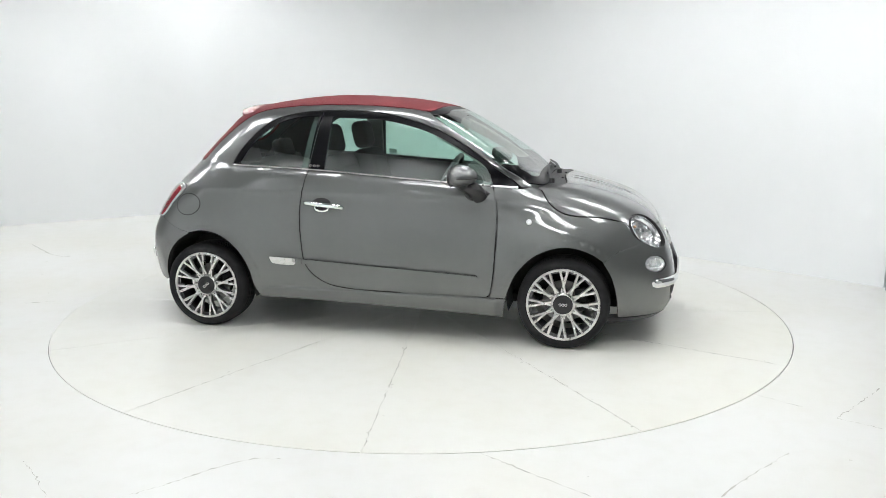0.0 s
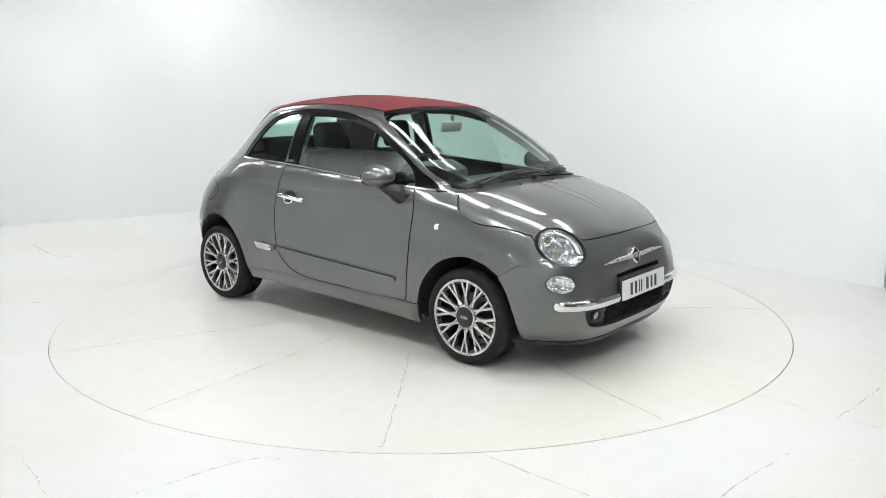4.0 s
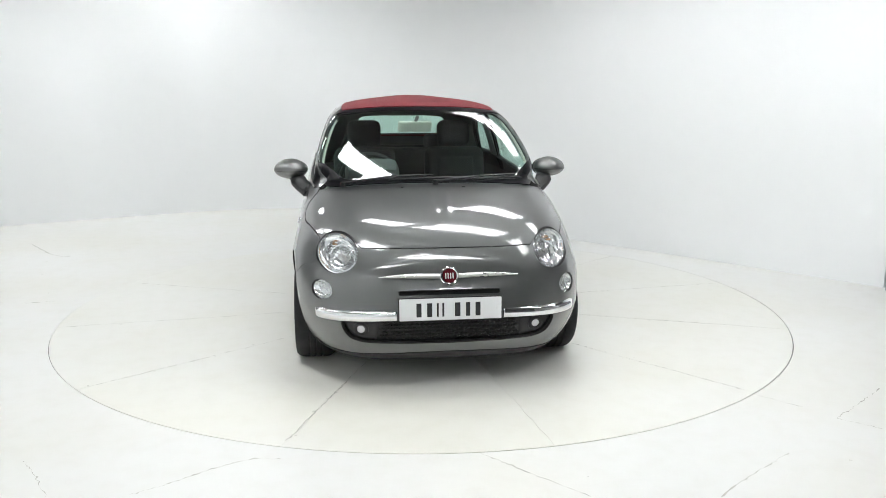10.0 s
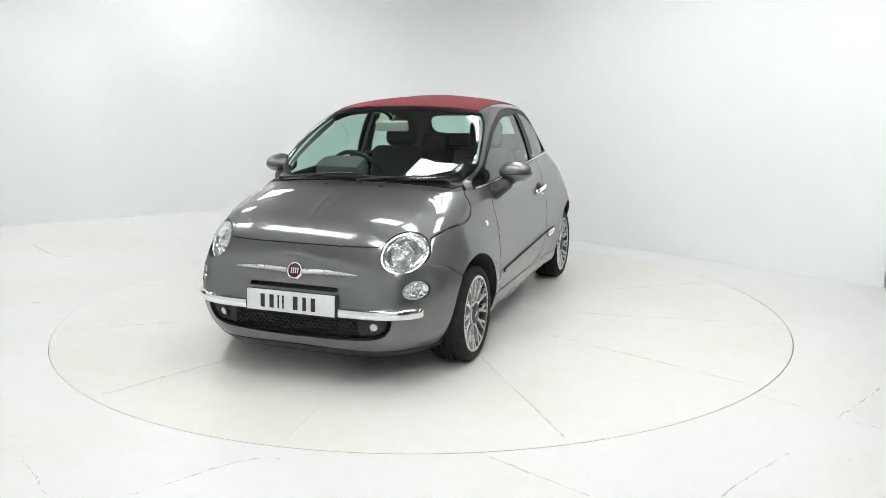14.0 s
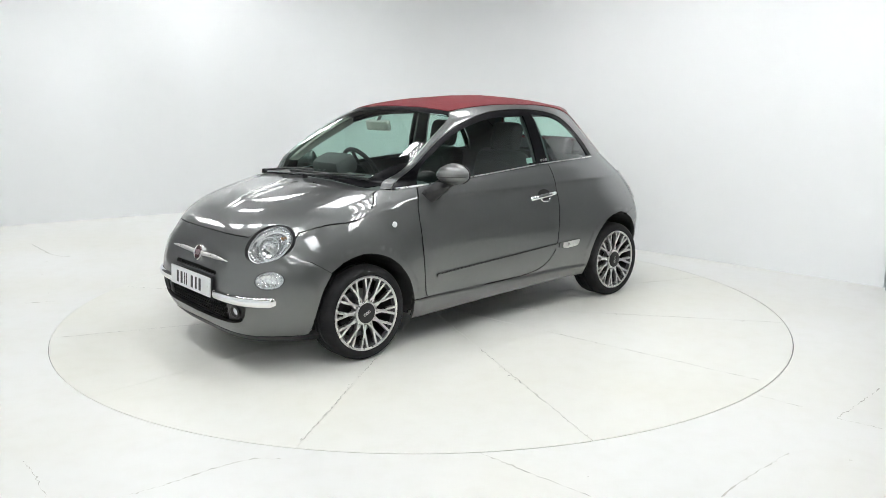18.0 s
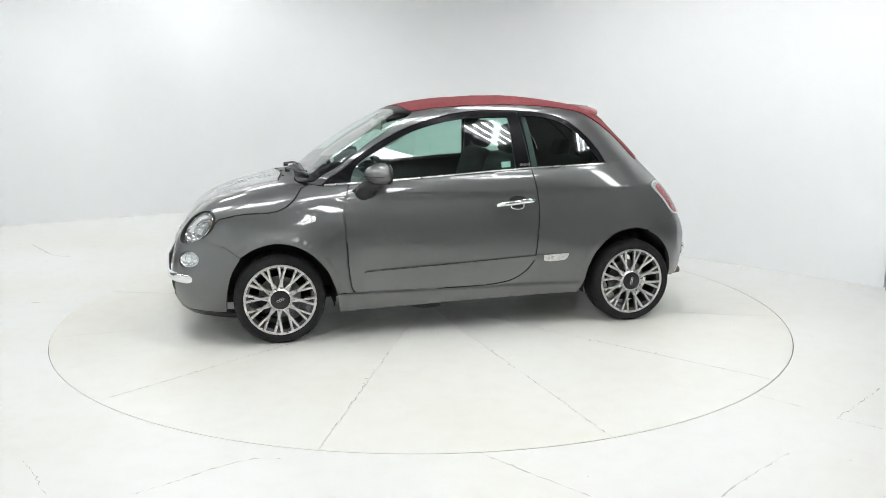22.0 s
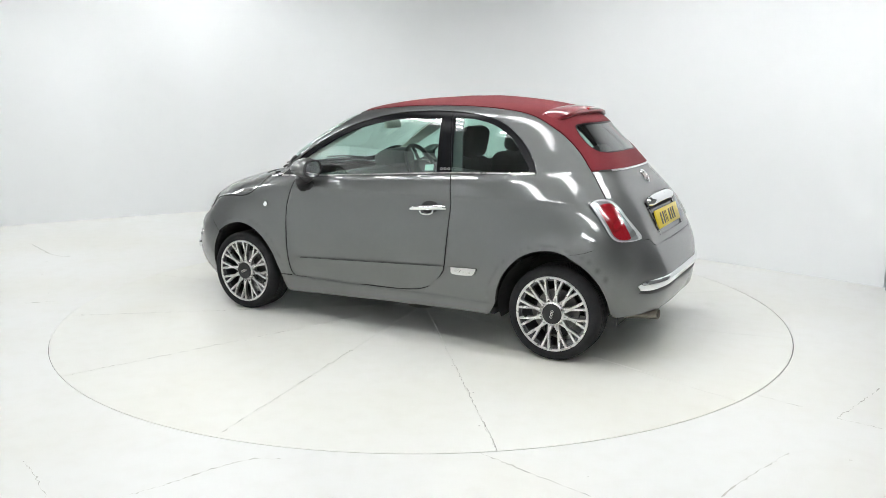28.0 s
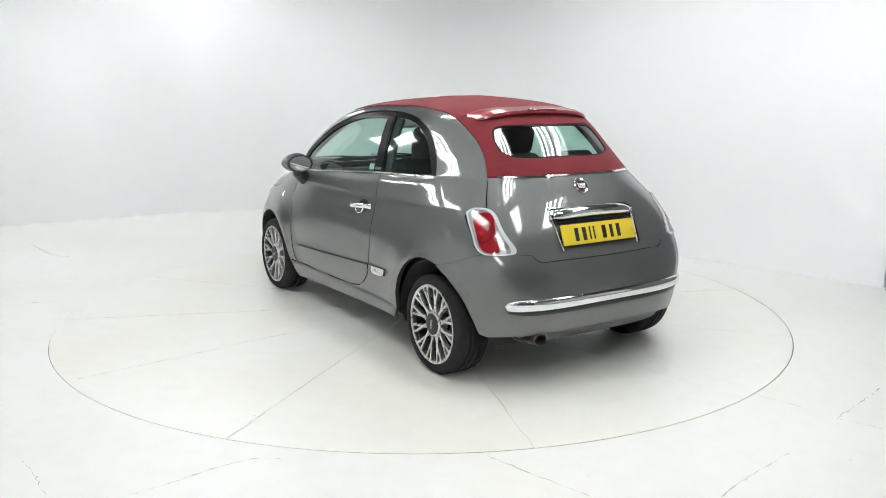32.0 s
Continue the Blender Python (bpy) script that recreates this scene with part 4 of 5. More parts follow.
def build_side_glass():
    # glass, black frames, pillar and chrome belt
    glass_d = side_points([(0.700, 0.968), (0.668, 1.058), (0.508, 1.165), (0.333, 1.254), (0.158, 1.309), (-0.03, 1.343), (-0.325, 1.352)], 6) + side_points([(-0.325, 1.352), (-0.352, 1.03)], 8)[1:] + side_points([(-0.352, 1.030), (0.165, 0.996), (0.700, 0.964)], 8)[1:]
    glass_q = side_points([(-0.418, 1.36), (-0.545, 1.352), (-0.69, 1.313), (-0.808, 1.232), (-0.897, 1.130), (-0.945, 1.062)], 6) + side_points([(-0.945, 1.056), (-0.462, 1.042)], 6)[1:] + side_points([(-0.462, 1.042), (-0.418, 1.36)], 6)[1:]
    front_loop = side_points(WINDOW[:7], 6) + side_points([(-0.308, 1.393), (-0.392, 1.387)], 2)[1:] + side_points([(-0.392, 1.387), (-0.4525, 1.032)], 8)[1:] + side_points([(-0.4525, 1.032), (0.165, 0.992), (0.711, 0.958), (0.878, 0.947)], 8)[1:]
    rear_loop = side_points([(-0.396, 1.387), (-0.56, 1.375), (-0.72, 1.332), (-0.843, 1.248), (-0.938, 1.141), (-0.986, 1.052)], 6) + side_points([(-0.986, 1.048), (-0.4575, 1.032)], 8)[1:] + side_points([(-0.4575, 1.032), (-0.396, 1.387)], 8)[1:]
    for side in (1, -1):
        f = (lambda l: l) if side > 0 else mirrored
        a = panel("door_window", f(glass_d), SIDE_GLASS, car, "green-tinted door window", off=-0.010, depth=0, gap=-0.008, res=0.05, sheet=True)
        panel("window_frame", f(front_loop), GLOSS_BLACK, a, "black window frame", [f(glass_d)], off=-0.004, depth=0.012, res=0.03, gap=0.0015)
        b = panel("quarter_window", f(glass_q), SIDE_GLASS, car, "green-tinted quarter window", off=-0.010, depth=0, gap=-0.008, res=0.05, sheet=True)
        panel("window_frame", f(rear_loop), GLOSS_BLACK, b, "black window frame", [f(glass_q)], off=-0.004, depth=0.012, res=0.03, gap=0.0015)
        belt = side_points([(0.86, 0.953), (0.711, 0.962), (0.165, 0.996), (-0.455, 1.036), (-0.975, 1.0525)], 24) + side_points([(-0.975, 1.0435), (-0.455, 1.028), (0.165, 0.988), (0.711, 0.954), (0.86, 0.945)], 24)
        panel("belt_trim", f(belt), SATIN, car, "chrome strip under the side windows", off=0.004, depth=0.008, gap=0.0, res=0.03)
        # plain chrome badge on the pillar
        for i in range(3):
            m = flank_spot(-0.388 - 0.025 * i, 1.052 + 0.001 * i, side, 0.004)
            lathe("pillar_badge", [(0.0058, 0.0), (0.0058, 0.003), (0.0085, 0.003), (0.0085, 0.0)], m, SATIN, b, 14)


def build_doors(doors):
    for side, door in ((1, doors[0]), (-1, doors[1])):
        f = (lambda l: l) if side > 0 else mirrored
        # rubbing strip with a dark inlay
        strip = side_points([(0.640, 0.417), (0.632, 0.428), (0.60, 0.4315), (0.1, 0.456), (-0.463, 0.485)], 6) + side_points([(-0.463, 0.452), (0.1, 0.423), (0.60, 0.401), (0.632, 0.4045), (0.640, 0.415)], 6)
        s = panel("rubbing_strip", f(strip), PAINT, door, "", off=0.011, depth=0.012, gap=0, res=0.02)
        line = side_points([(0.625, 0.4285), (0.1, 0.4545), (-0.46, 0.4835)], 10) + side_points([(-0.46, 0.4815), (0.1, 0.4525), (0.625, 0.4265)], 10)
        panel("inlay_line", f(line), GLOSS_BLACK, s, "thin dark line", off=0.0135, depth=0.003, gap=0, res=0.01)
        tail = side_points([(-0.476, 0.4855), (-0.60, 0.491), (-0.685, 0.494)], 6) + side_points([(-0.692, 0.484), (-0.675, 0.450), (-0.655, 0.443), (-0.52, 0.439), (-0.505, 0.452), (-0.476, 0.4515)], 4)
        t = panel("strip_end", f(tail), PAINT, car, "", off=0.010, depth=0.011, gap=0, res=0.02)
        badge = side_points([(-0.515, 0.483), (-0.684, 0.4905)], 6) + side_points([(-0.684, 0.480), (-0.668, 0.453), (-0.652, 0.447), (-0.527, 0.443), (-0.515, 0.452)], 3)
        bd = panel("side_badge", f(badge), SATIN, t, "chrome badge at the end of the strip", off=0.0115, depth=0.005, gap=0, res=0.012)
        for i in range(4):
            lathe("badge_relief", [(0.004, 0.0), (0.004, 0.002), (0.007, 0.002), (0.007, 0.0)], flank_spot(-0.548 - 0.032 * i, 0.464, side, 0.0155), CHROME, bd, 12)
        # handle: bright grip and lock; a raised dark patch paints the hollow's shade
        hollow = side_ring(-0.348, 0.826, 0.062, 0.037)
        panel("hollow_shade", f(hollow), DARK, door, "dark patch for the shaded hollow behind the handle", off=0.004, depth=0.002, gap=0)
        pts = []
        for x, z, l in ((-0.212, 0.806, 0.006), (-0.235, 0.808, 0.024), (-0.30, 0.813, 0.034), (-0.38, 0.820, 0.034), (-0.435, 0.825, 0.024), (-0.456, 0.827, 0.006)):
            pts.append(flank_spot(x, z, side, l).translation)
        h = tube("handle", pts, 0.0135, CHROME, door, 12, 5, "chrome door handle", 1.15)
        pull = [flank_spot(x, z, side, l).translation for x, z, l in ((-0.292, 0.803, 0.020), (-0.302, 0.787, 0.022), (-0.340, 0.780, 0.022), (-0.375, 0.790, 0.020), (-0.382, 0.808, 0.020))]
        tube("handle_pull", pull, 0.0062, CHROME, door, 8, 4, "bright lower edge of the handle hollow")
        # repeater lamp on the wing
        r = lathe("side_repeater", [(0.018, 0.0), (0.0185, 0.005), (0.016, 0.008), (0.0155, 0.0065)], flank_spot(0.938, 0.759, side, 0.0), CHROME, car, 24, "small round side indicator")
        lathe("lens", [(0.0, 0.012), (0.010, 0.0105), (0.0165, 0.0075)], flank_spot(0.938, 0.759, side, 0.0), PLATE_WHITE, r, 24)


def build_mirrors():
    for side in (1, -1):
        c = Vector((0.525, side * 0.833, 1.022)) + Vector((OX, OY, 0))
        bm = bmesh.new()
        bmesh.ops.create_uvsphere(bm, u_segments=28, v_segments=16, radius=1.0)
        for v in bm.verts:
            x, y, z = v.co
            # flat at the glass, round to the front
            bx = 0.112 * x if x > 0 else 0.055 * x
            t = 1 - 0.10 * max(0, -y * side)
            v.co = Vector((bx, 0.114 * y * (1 if y * side > 0 else 0.85), (0.070 if z > 0 else 0.060) * z * t))
            if v.co.x < -0.040:
                v.co.x = -0.040
            v.co.x += 0.10 * v.co.y * side * -0.5
        bmesh.ops.transform(bm, matrix=Matrix.Translation(c), verts=bm.verts)
        shell = part("door_mirror", bm, PAINT, car, "grey round door mirror on a black arm", True)
        seam = [c + Vector((0.100 * math.cos(a) * (1.12 if math.cos(a) > 0 else 0.39) - 0.0057 * math.sin(a), side * 0.1135 * math.sin(a) * (1 if math.sin(a) > 0 else 0.85), -0.006)) for a in np.linspace(-1.45, 1.45, 15)]
        tube("shell_seam", seam, 0.0018, DARK, shell, 6, 3, "dark seam round the mirror shell")
        face = Matrix.Translation(c) @ Matrix(((0, -0.005 * side, 1, 0), (0, 0.100, 0, 0), (0.063, 0, 0, 0), (0, 0, 0, 1)))
        lathe("mirror_rim", [(0.80, -0.0405), (0.82, -0.0455), (0.93, -0.0450), (0.97, -0.0400), (0.97, -0.034)], face, BLACK, shell, 28, "black rim of the mirror glass")
        lathe("mirror_glass", [(0.0, -0.0430), (0.6, -0.0430), (0.82, -0.0425)], face, MIRROR, shell, 28)
        arm = [flank_spot(0.63, 0.905, side, -0.02).translation, flank_spot(0.60, 0.925, side, 0.05).translation, c + Vector((0.035, -side * 0.035, -0.055)), c + Vector((0.01, 0, -0.03))]
        tube("mirror_arm", arm, 0.046, BLACK, shell, 12, 6, "black mirror arm", 0.8, lambda t: 1.3 - 0.4 * t)
        foot = side_points([(0.70, 0.915), (0.66, 0.94), (0.585, 0.945), (0.545, 0.915), (0.575, 0.875), (0.65, 0.868)], 4)
        panel("mirror_foot", foot if side > 0 else mirrored(foot), BLACK, shell, "", pillow=(0.02, 0.03), depth=0.01, gap=0)


def bar_rise(zc, hz, rise, end):
    """The round back of a bumper bar that runs out at its end."""
    def f(x, y, z):
        u = np.clip(np.abs(z - zc) / hz, 0, 1)
        e = np.clip((end - np.abs(y)) / 0.03, 0, 1)
        return rise * np.sqrt(1 - u ** 3) * np.sqrt(1 - (1 - e) ** 2)
    return f


def build_lamps():
    for s in (1, -1):
        f = (lambda l: l) if s > 0 else mirrored
        # headlamp: a round unit that stands out of the wing
        m = head_pose(s)
        c = lamp_pose(1.613, s * 0.5556, 0.6872, 30, 26)
        q = HEAD_R
        lamp = lathe("headlamp", [(q * 0.955, 0.004), (q * 0.86, 0.012), (q * 0.66, 0.020), (q * 0.40, 0.026), (q * 0.18, 0.029), (0.0, 0.030)], m, CLEAR, car, 56, "oval clear headlamp with a chrome ring")
        lathe("lamp_seal", [(q * 1.02, 0.003), (q * 1.045, 0.004), (q * 1.065, -0.001), (q * 1.07, -0.06)], m, BLACK, lamp, 56, "thin black seal round the lamp")
        lathe("chrome_ring", [(q * 1.02, 0.002), (q * 1.005, 0.007), (q * 0.97, 0.007), (q * 0.94, 0.002), (q * 0.93, -0.008)], m, CHROME, lamp, 56, "chrome lamp ring")
        lathe("reflector", [(q * 0.95, -0.002), (q * 0.90, -0.012), (q * 0.80, -0.020), (q * 0.78, -0.014), (q * 0.71, -0.016), (q * 0.62, -0.034), (q * 0.40, -0.048), (0.0, -0.052)], m, REFLECTOR, lamp, 56)
        bowl = c @ Matrix.Translation((-s * 0.012, -0.014, 0))
        lathe("reflector_bowl", [(0.066, -0.010), (0.064, -0.004), (0.059, -0.006), (0.050, -0.030), (0.030, -0.042), (0.0, -0.046)], bowl, REFLECTOR, lamp, 40)
        lathe("bulb_shield", [(0.0, 0.002), (0.012, 0.0), (0.017, -0.008), (0.017, -0.042)], bowl, SATIN, lamp, 24)
        for t in (-62, -20, 22, 64):
            box("reflector_rib", bowl @ pose(0, 0, 0, 0, 0, t) @ pose(0, 0.040, -0.022), 0.005, 0.040, 0.012, REFLECTOR, lamp, 0.002)
        for k in range(3):
            box("reflector_step", c @ pose(s * (0.022 + 0.012 * k), 0.058 - 0.016 * k, -0.012), 0.034, 0.007, 0.012, REFLECTOR, lamp, 0.002)
        lathe("indicator_bulb", [(0.0, -0.010), (0.007, -0.013), (0.009, -0.03)], c @ Matrix.Translation((s * 0.050, 0.050, -0.006)), AMBER, lamp, 14)
        # daytime lamp
        m = low_pose(s)
        q = LOW_R
        low = lathe("lower_lamp", [(q * 0.99, 0.002), (q * 0.8, 0.009), (q * 0.5, 0.014), (q * 0.25, 0.016), (0.0, 0.0165)], m, CLEAR, car, 44, "small oval lower lamp")
        lathe("lamp_rim", [(q * 1.06, -0.05), (q * 1.06, -0.001), (q * 1.03, 0.003), (q * 0.995, 0.003), (q * 0.97, -0.003)], m, BLACK, low, 44, "thin black lamp rim")
        lathe("reflector", [(q * 0.98, 0.0), (q * 0.88, -0.010), (q * 0.5, -0.024), (0.0, -0.028)], m, REFLECTOR, low, 44)
        lathe("bulb", [(0.0, -0.004), (0.010, -0.008), (0.012, -0.028)], m @ Matrix.Translation((s * 0.018, 0.008, 0)), LENS, low, 16)
        for t in range(-2, 3):
            box("lens_rib", m @ pose(t * 0.017, 0, -0.008), 0.0025, 0.080 - 0.012 * abs(t), 0.005, REFLECTOR, low)
        # fog lamp
        surround = end_points([(0.372, 0.372), (0.47, 0.374), (0.528, 0.374), (0.540, 0.360), (0.536, 0.332), (0.505, 0.290), (0.455, 0.268), (0.376, 0.258)], per=4) + end_points([(0.368, 0.29), (0.368, 0.34)], per=3, smooth=False)
        panel("fog_surround", f(surround), BLACK, car, "black plastic fog lamp surround", off=-0.030, pillow=(0.012, 0.02), depth=0.012, gap=0, res=0.012)
        m = front_spot(s * 0.455, 0.325, -0.018)
        fog = lathe("fog_lamp", [(0.040, -0.02), (0.040, 0.008), (0.030, 0.013), (0.020, 0.002)], m, BLACK, car, 28, "small fog lamp in a black surround")
        lathe("lens", [(0.0, 0.007), (0.012, 0.006), (0.0205, 0.001)], m, LENS, fog, 24)
        # chrome bumper bar beside the plate
        bar = end_points([(0.272, 0.421), (0.45, 0.424), (0.60, 0.427), (0.665, 0.424), (0.675, 0.405)], per=14) + end_points([(0.672, 0.385), (0.655, 0.376), (0.60, 0.376), (0.45, 0.375), (0.272, 0.374)], per=14)
        panel("bumper_bar", f(bar), CHROME, car, "chrome bumper bar", shape=bar_rise(0.399, 0.027, 0.019, 0.676), depth=0.008, gap=0, res=0.0065)
        # whiskers beside the emblem
        line = [front_spot(s * y, 0.5885 + 0.004 * math.sin(math.pi * (y - 0.05) / 0.31), 0.001).translation for y in np.linspace(0.05, 0.358, 9)]
        tube("emblem_bar", line, 0.0125, SATIN, car, 14, 4, "slim chrome bar beside the emblem", 1.0, lambda t: 1.0 if t < 0.35 else max(0.12, 1 - 0.85 * ((t - 0.35) / 0.65) ** 1.6))
        # tail lamp: clear housing, red part and a small white lens
        tl = side_points(LAMP_TL + [LAMP_TL[0]], 5)
        t = panel("tail_lamp", f(tl[:-1]), LAMP_BODY, car, "tail lamp with a red lens in a pale clear housing", depth=0.01, gap=0.001, res=0.012)
        inner = side_points([(-1.326, 0.892), (-1.337, 0.905), (-1.380, 0.908), (-1.420, 0.888), (-1.480, 0.824), (-1.562, 0.709), (-1.552, 0.7065), (-1.490, 0.7085), (-1.455, 0.732), (-1.407, 0.797), (-1.326, 0.892)], 5)
        panel("lamp_border", f(tl[:-1]), PALE_RIM, t, "pale rim of the tail lamp", [f(inner[:-1])], off=0.008, depth=0.012, gap=0.001, res=0.01)
        red = side_points([(-1.368, 0.862), (-1.362, 0.888), (-1.399, 0.898), (-1.427, 0.885), (-1.474, 0.820), (-1.507, 0.767), (-1.534, 0.714), (-1.496, 0.7115), (-1.464, 0.732), (-1.416, 0.799), (-1.368, 0.862)], 5)
        panel("red_lens", f(red[:-1]), RED_GLASS, t, "red tail lamp lens", off=0.005, depth=0.006, gap=0, res=0.012)
        for k, (rx, rz) in enumerate(((0.021, 0.037), (0.015, 0.027))):
            panel("red_ring", f(side_ring(-1.462, 0.788, rx, rz, 32)), (DARK_RED, RED_GLASS)[k], t, ("dark red ring", "red round lens")[k], off=0.0065 + 0.0015 * k, depth=0.002, gap=0, res=0.012)
        wl = side_ring(-1.537, 0.742, 0.012, 0.022)
        panel("reversing_lens", f(wl), DISC_STEEL, t, "small grey lens", off=0.006, depth=0.003, gap=0, res=0.008)
        panel("lens_cover", f(tl[:-1]), CLEAR, t, "clear tail lamp cover", off=0.0115, depth=0.0, gap=0.003, res=0.016)
    # black mesh of the lower grille
    g = []
    for r in range(6):
        for q in range(29):
            y = (q - 14) * 0.028 + (0.014 if r % 2 else 0)
            z = 0.262 + r * 0.019
            if abs(y) < 0.362:
                g.append((y, z))
    bm = bmesh.new()
    for y, z in g:
        m = front_spot(y, z, -0.028)
        vs = []
        for rad, h in ((0.0125, 0.0), (0.0085, 0.008)):
            vs.append([bm.verts.new(m @ Vector((1.2 * rad * math.cos(a), 0.8 * rad * math.sin(a), h))) for a in np.linspace(0, 2 * math.pi, 7)[:-1]])
        for i in range(6):
            j = (i + 1) % 6
            bm.faces.new((vs[0][i], vs[0][j], vs[1][j], vs[1][i]))
    tagged(part("grille_mesh", bm, DARK, car, "black honeycomb mesh"), kind="stuff")


def plate(name, m, face, parent, label):
    """A number plate whose characters are plain bars."""
    p = box(name, m, 0.520, 0.111, 0.010, face, parent, 0.003, label)
    x = -0.183
    for i, w in enumerate((0.042, 0.042, 0.016, 0.016, 0.0, 0.046, 0.036, 0.042)):
        if w:
            box("plate_bar", m @ Matrix.Translation((x + w / 2, -0.002, 0.0058)), w * 0.6, 0.070, 0.0014, PLATE_INK, p)
            x += w + 0.012
        else:
            x += 0.030
    for s in (-1, 1):
        lathe("screw_cap", [(0.0, 0.0075), (0.005, 0.007), (0.006, 0.005)], m @ Matrix.Translation((s * 0.236, 0, 0)), PLATE_WHITE if face is PLATE_WHITE else PLATE_YELLOW, p, 12)
    return p


def emblem(m, parent_label, face=0.035):
    e = lathe("emblem", [(0.0, 0.004), (0.036, 0.004), (0.0375, 0.010), (0.043, 0.011), (0.048, 0.006), (0.048, -0.012)], m, CHROME, car, 40, parent_label)
    lathe("emblem_face", [(0.0, 0.0065), (face, 0.0065), (face + 0.001, 0.004)], m, BADGE_RED, e, 32)
    for i in range(4):
        box("emblem_bar", m @ Matrix.Translation(((i - 1.5) * 0.0125, 0, 0.0078)), 0.0055, 0.030, 0.003, SATIN, e)
    return e


def build_ends():
    def upright(p, tilt, rear=False):
        # x to the right as one faces it, y up, z outwards
        z = Vector((-1 if rear else 1, 0, tilt)).normalized()
        x = Vector((0, 0, 1)).cross(z).normalized()
        y = z.cross(x)
        m = Matrix((x, y, z)).transposed().to_4x4()
        m.translation = Vector(p) + Vector((OX, OY, 0))
        return m
    plate("front_plate", upright((1.836, 0.0, 0.432), 0.06), PLATE_WHITE, car, "white number plate with dark bars")
    box("plate_holder", upright((1.825, 0.0, 0.432), 0.06), 0.532, 0.120, 0.012, BLACK, car, 0.003)
    emblem(front_spot(0.0, 0.589, -0.003), "round red emblem in a chrome ring")
    plate("rear_plate", upright((-1.583, 0.0, 0.772), 0.36, True), PLATE_YELLOW, car, "yellow number plate with dark bars")
    box("plate_holder", upright((-1.574, 0.0, 0.765), 0.36, True), 0.50, 0.105, 0.012, BLACK, car, 0.003)
    emblem(front_spot(0.0, 1.000, 0.004, True), "round emblem, small red field in a wide chrome ring", 0.027)
    # chrome tailgate handle over the rear plate
    arc = [front_spot(y, 0.870 - 0.010 * (abs(y) / 0.285) ** 3, 0.008 + 0.014 * (1 - (y / 0.285) ** 2), True).translation for y in np.linspace(-0.285, 0.285, 13)]
    grip = tube("tailgate_handle", arc, 0.035, CHROME, car, 16, 4, "chrome tailgate handle", 0.95, lambda t: max(0.25, (1 - abs(2 * t - 1) ** 7)) ** 0.6)
    # a dark bar stands for the shade under the handle
    low = [front_spot(y, 0.836, 0.002, True).translation for y in np.linspace(-0.27, 0.27, 9)]
    tube("handle_shade_bar", low, 0.008, DARK, grip, 8, 3, "dark bar for the shade under the handle")
    # bright strips stand for the highlight along the recess edges
    for s in (1, -1):
        rim = [front_spot(s * (0.287 - 0.004 * q), 0.845 - 0.030 * q, 0.004, True).translation for q in range(6)]
        tube("plate_glint", rim, 0.0038, SATIN, car, 8, 3, "bright strip for the glint on the plate recess edge")
    # rear chrome bar over a dark strip
    half = end_points([(0, 0.476), (0.35, 0.477), (0.57, 0.478), (0.612, 0.470), (0.624, 0.450)], True, 22) + end_points([(0.614, 0.430), (0.57, 0.423), (0.35, 0.421), (0, 0.420)], True, 22)
    b = panel("bumper_bar", whole(half), CHROME, car, "chrome rear bumper bar", shape=bar_rise(0.449, 0.030, 0.016, 0.626), depth=0.008, gap=0, wrap=True, res=0.0065)
    half = end_points([(0, 0.418), (0.35, 0.419), (0.60, 0.424)], True, 8) + end_points([(0.615, 0.412), (0.55, 0.400), (0.35, 0.397), (0, 0.396)], True, 6)
    panel("dark_strip", whole(half), BLACK, b, "dark strip under the chrome bar", off=0.003, depth=0.006, gap=0, wrap=True, res=0.014)
    # exhaust
    e = C @ Matrix.Translation((-1.612, 0.455, 0.258)) @ pose(0, 0, 0, 0, -84, 0)
    pipe = lathe("exhaust_pipe", [(0.034, -0.20), (0.034, 0.055), (0.0315, 0.058), (0.029, 0.054), (0.029, -0.10), (0.0, -0.10)], e @ Matrix.Diagonal((0.85, 1.3, 1, 1)), PIPE, car, 28, "oval steel exhaust pipe")
    # spoiler with the high brake lamp
    rows = []
    for y in np.linspace(-0.44, 0.44, 25):
        e = min(1.0, (0.44 - abs(y)) / 0.12)
        e = math.sqrt(max(0.0, 1 - (1 - e) ** 2))
        q = 1 - (y / 0.44) ** 2
        x0 = -0.90 - 0.03 * q
        x1 = x0 - 0.025 - (0.110 + 0.025 * q) * e
        z0 = float(height_over(np.array([x0]), np.array([y]))[0])
        z1 = float(height_over(np.array([x1]), np.array([y]))[0])
        zt = z0 - 0.016 - 0.012 * (1 - q)
        zt = z1 + (zt - z1) * e
        prof = [(x0, z0 - 0.006), (x0 - 0.03, (z0 + 0.010 * e) * 0.75 + zt * 0.25), (x0 * 0.4 + x1 * 0.6, z0 * 0.3 + zt * 0.7 + 0.012 * e), (x1, zt), (x1 - 0.004, zt - 0.016 * e), (x1 + 0.02, zt - 0.030 * e - 0.003), (x0 * 0.4 + x1 * 0.6, z0 * 0.4 + z1 * 0.6 - 0.004)]
        rows.append([Vector((a + OX, y + OY, b)) for a, b in prof])
    bm = bmesh.new()
    vs = [[bm.verts.new(v) for v in r] for r in rows]
    for a, b2 in zip(vs[:-1], vs[1:]):
        for i in range(len(a)):
            j = (i + 1) % len(a)
            bm.faces.new((a[i], a[j], b2[j], b2[i]))
    bm.faces.new(vs[0])
    bm.faces.new(vs[-1])
    bmesh.ops.subdivide_edges(bm, edges=bm.edges, cuts=1, smooth=0.6, use_grid_fill=True)
    sp = part("roof_spoiler", bm, SPOILER_RED, car, "glossy red roof spoiler", True)
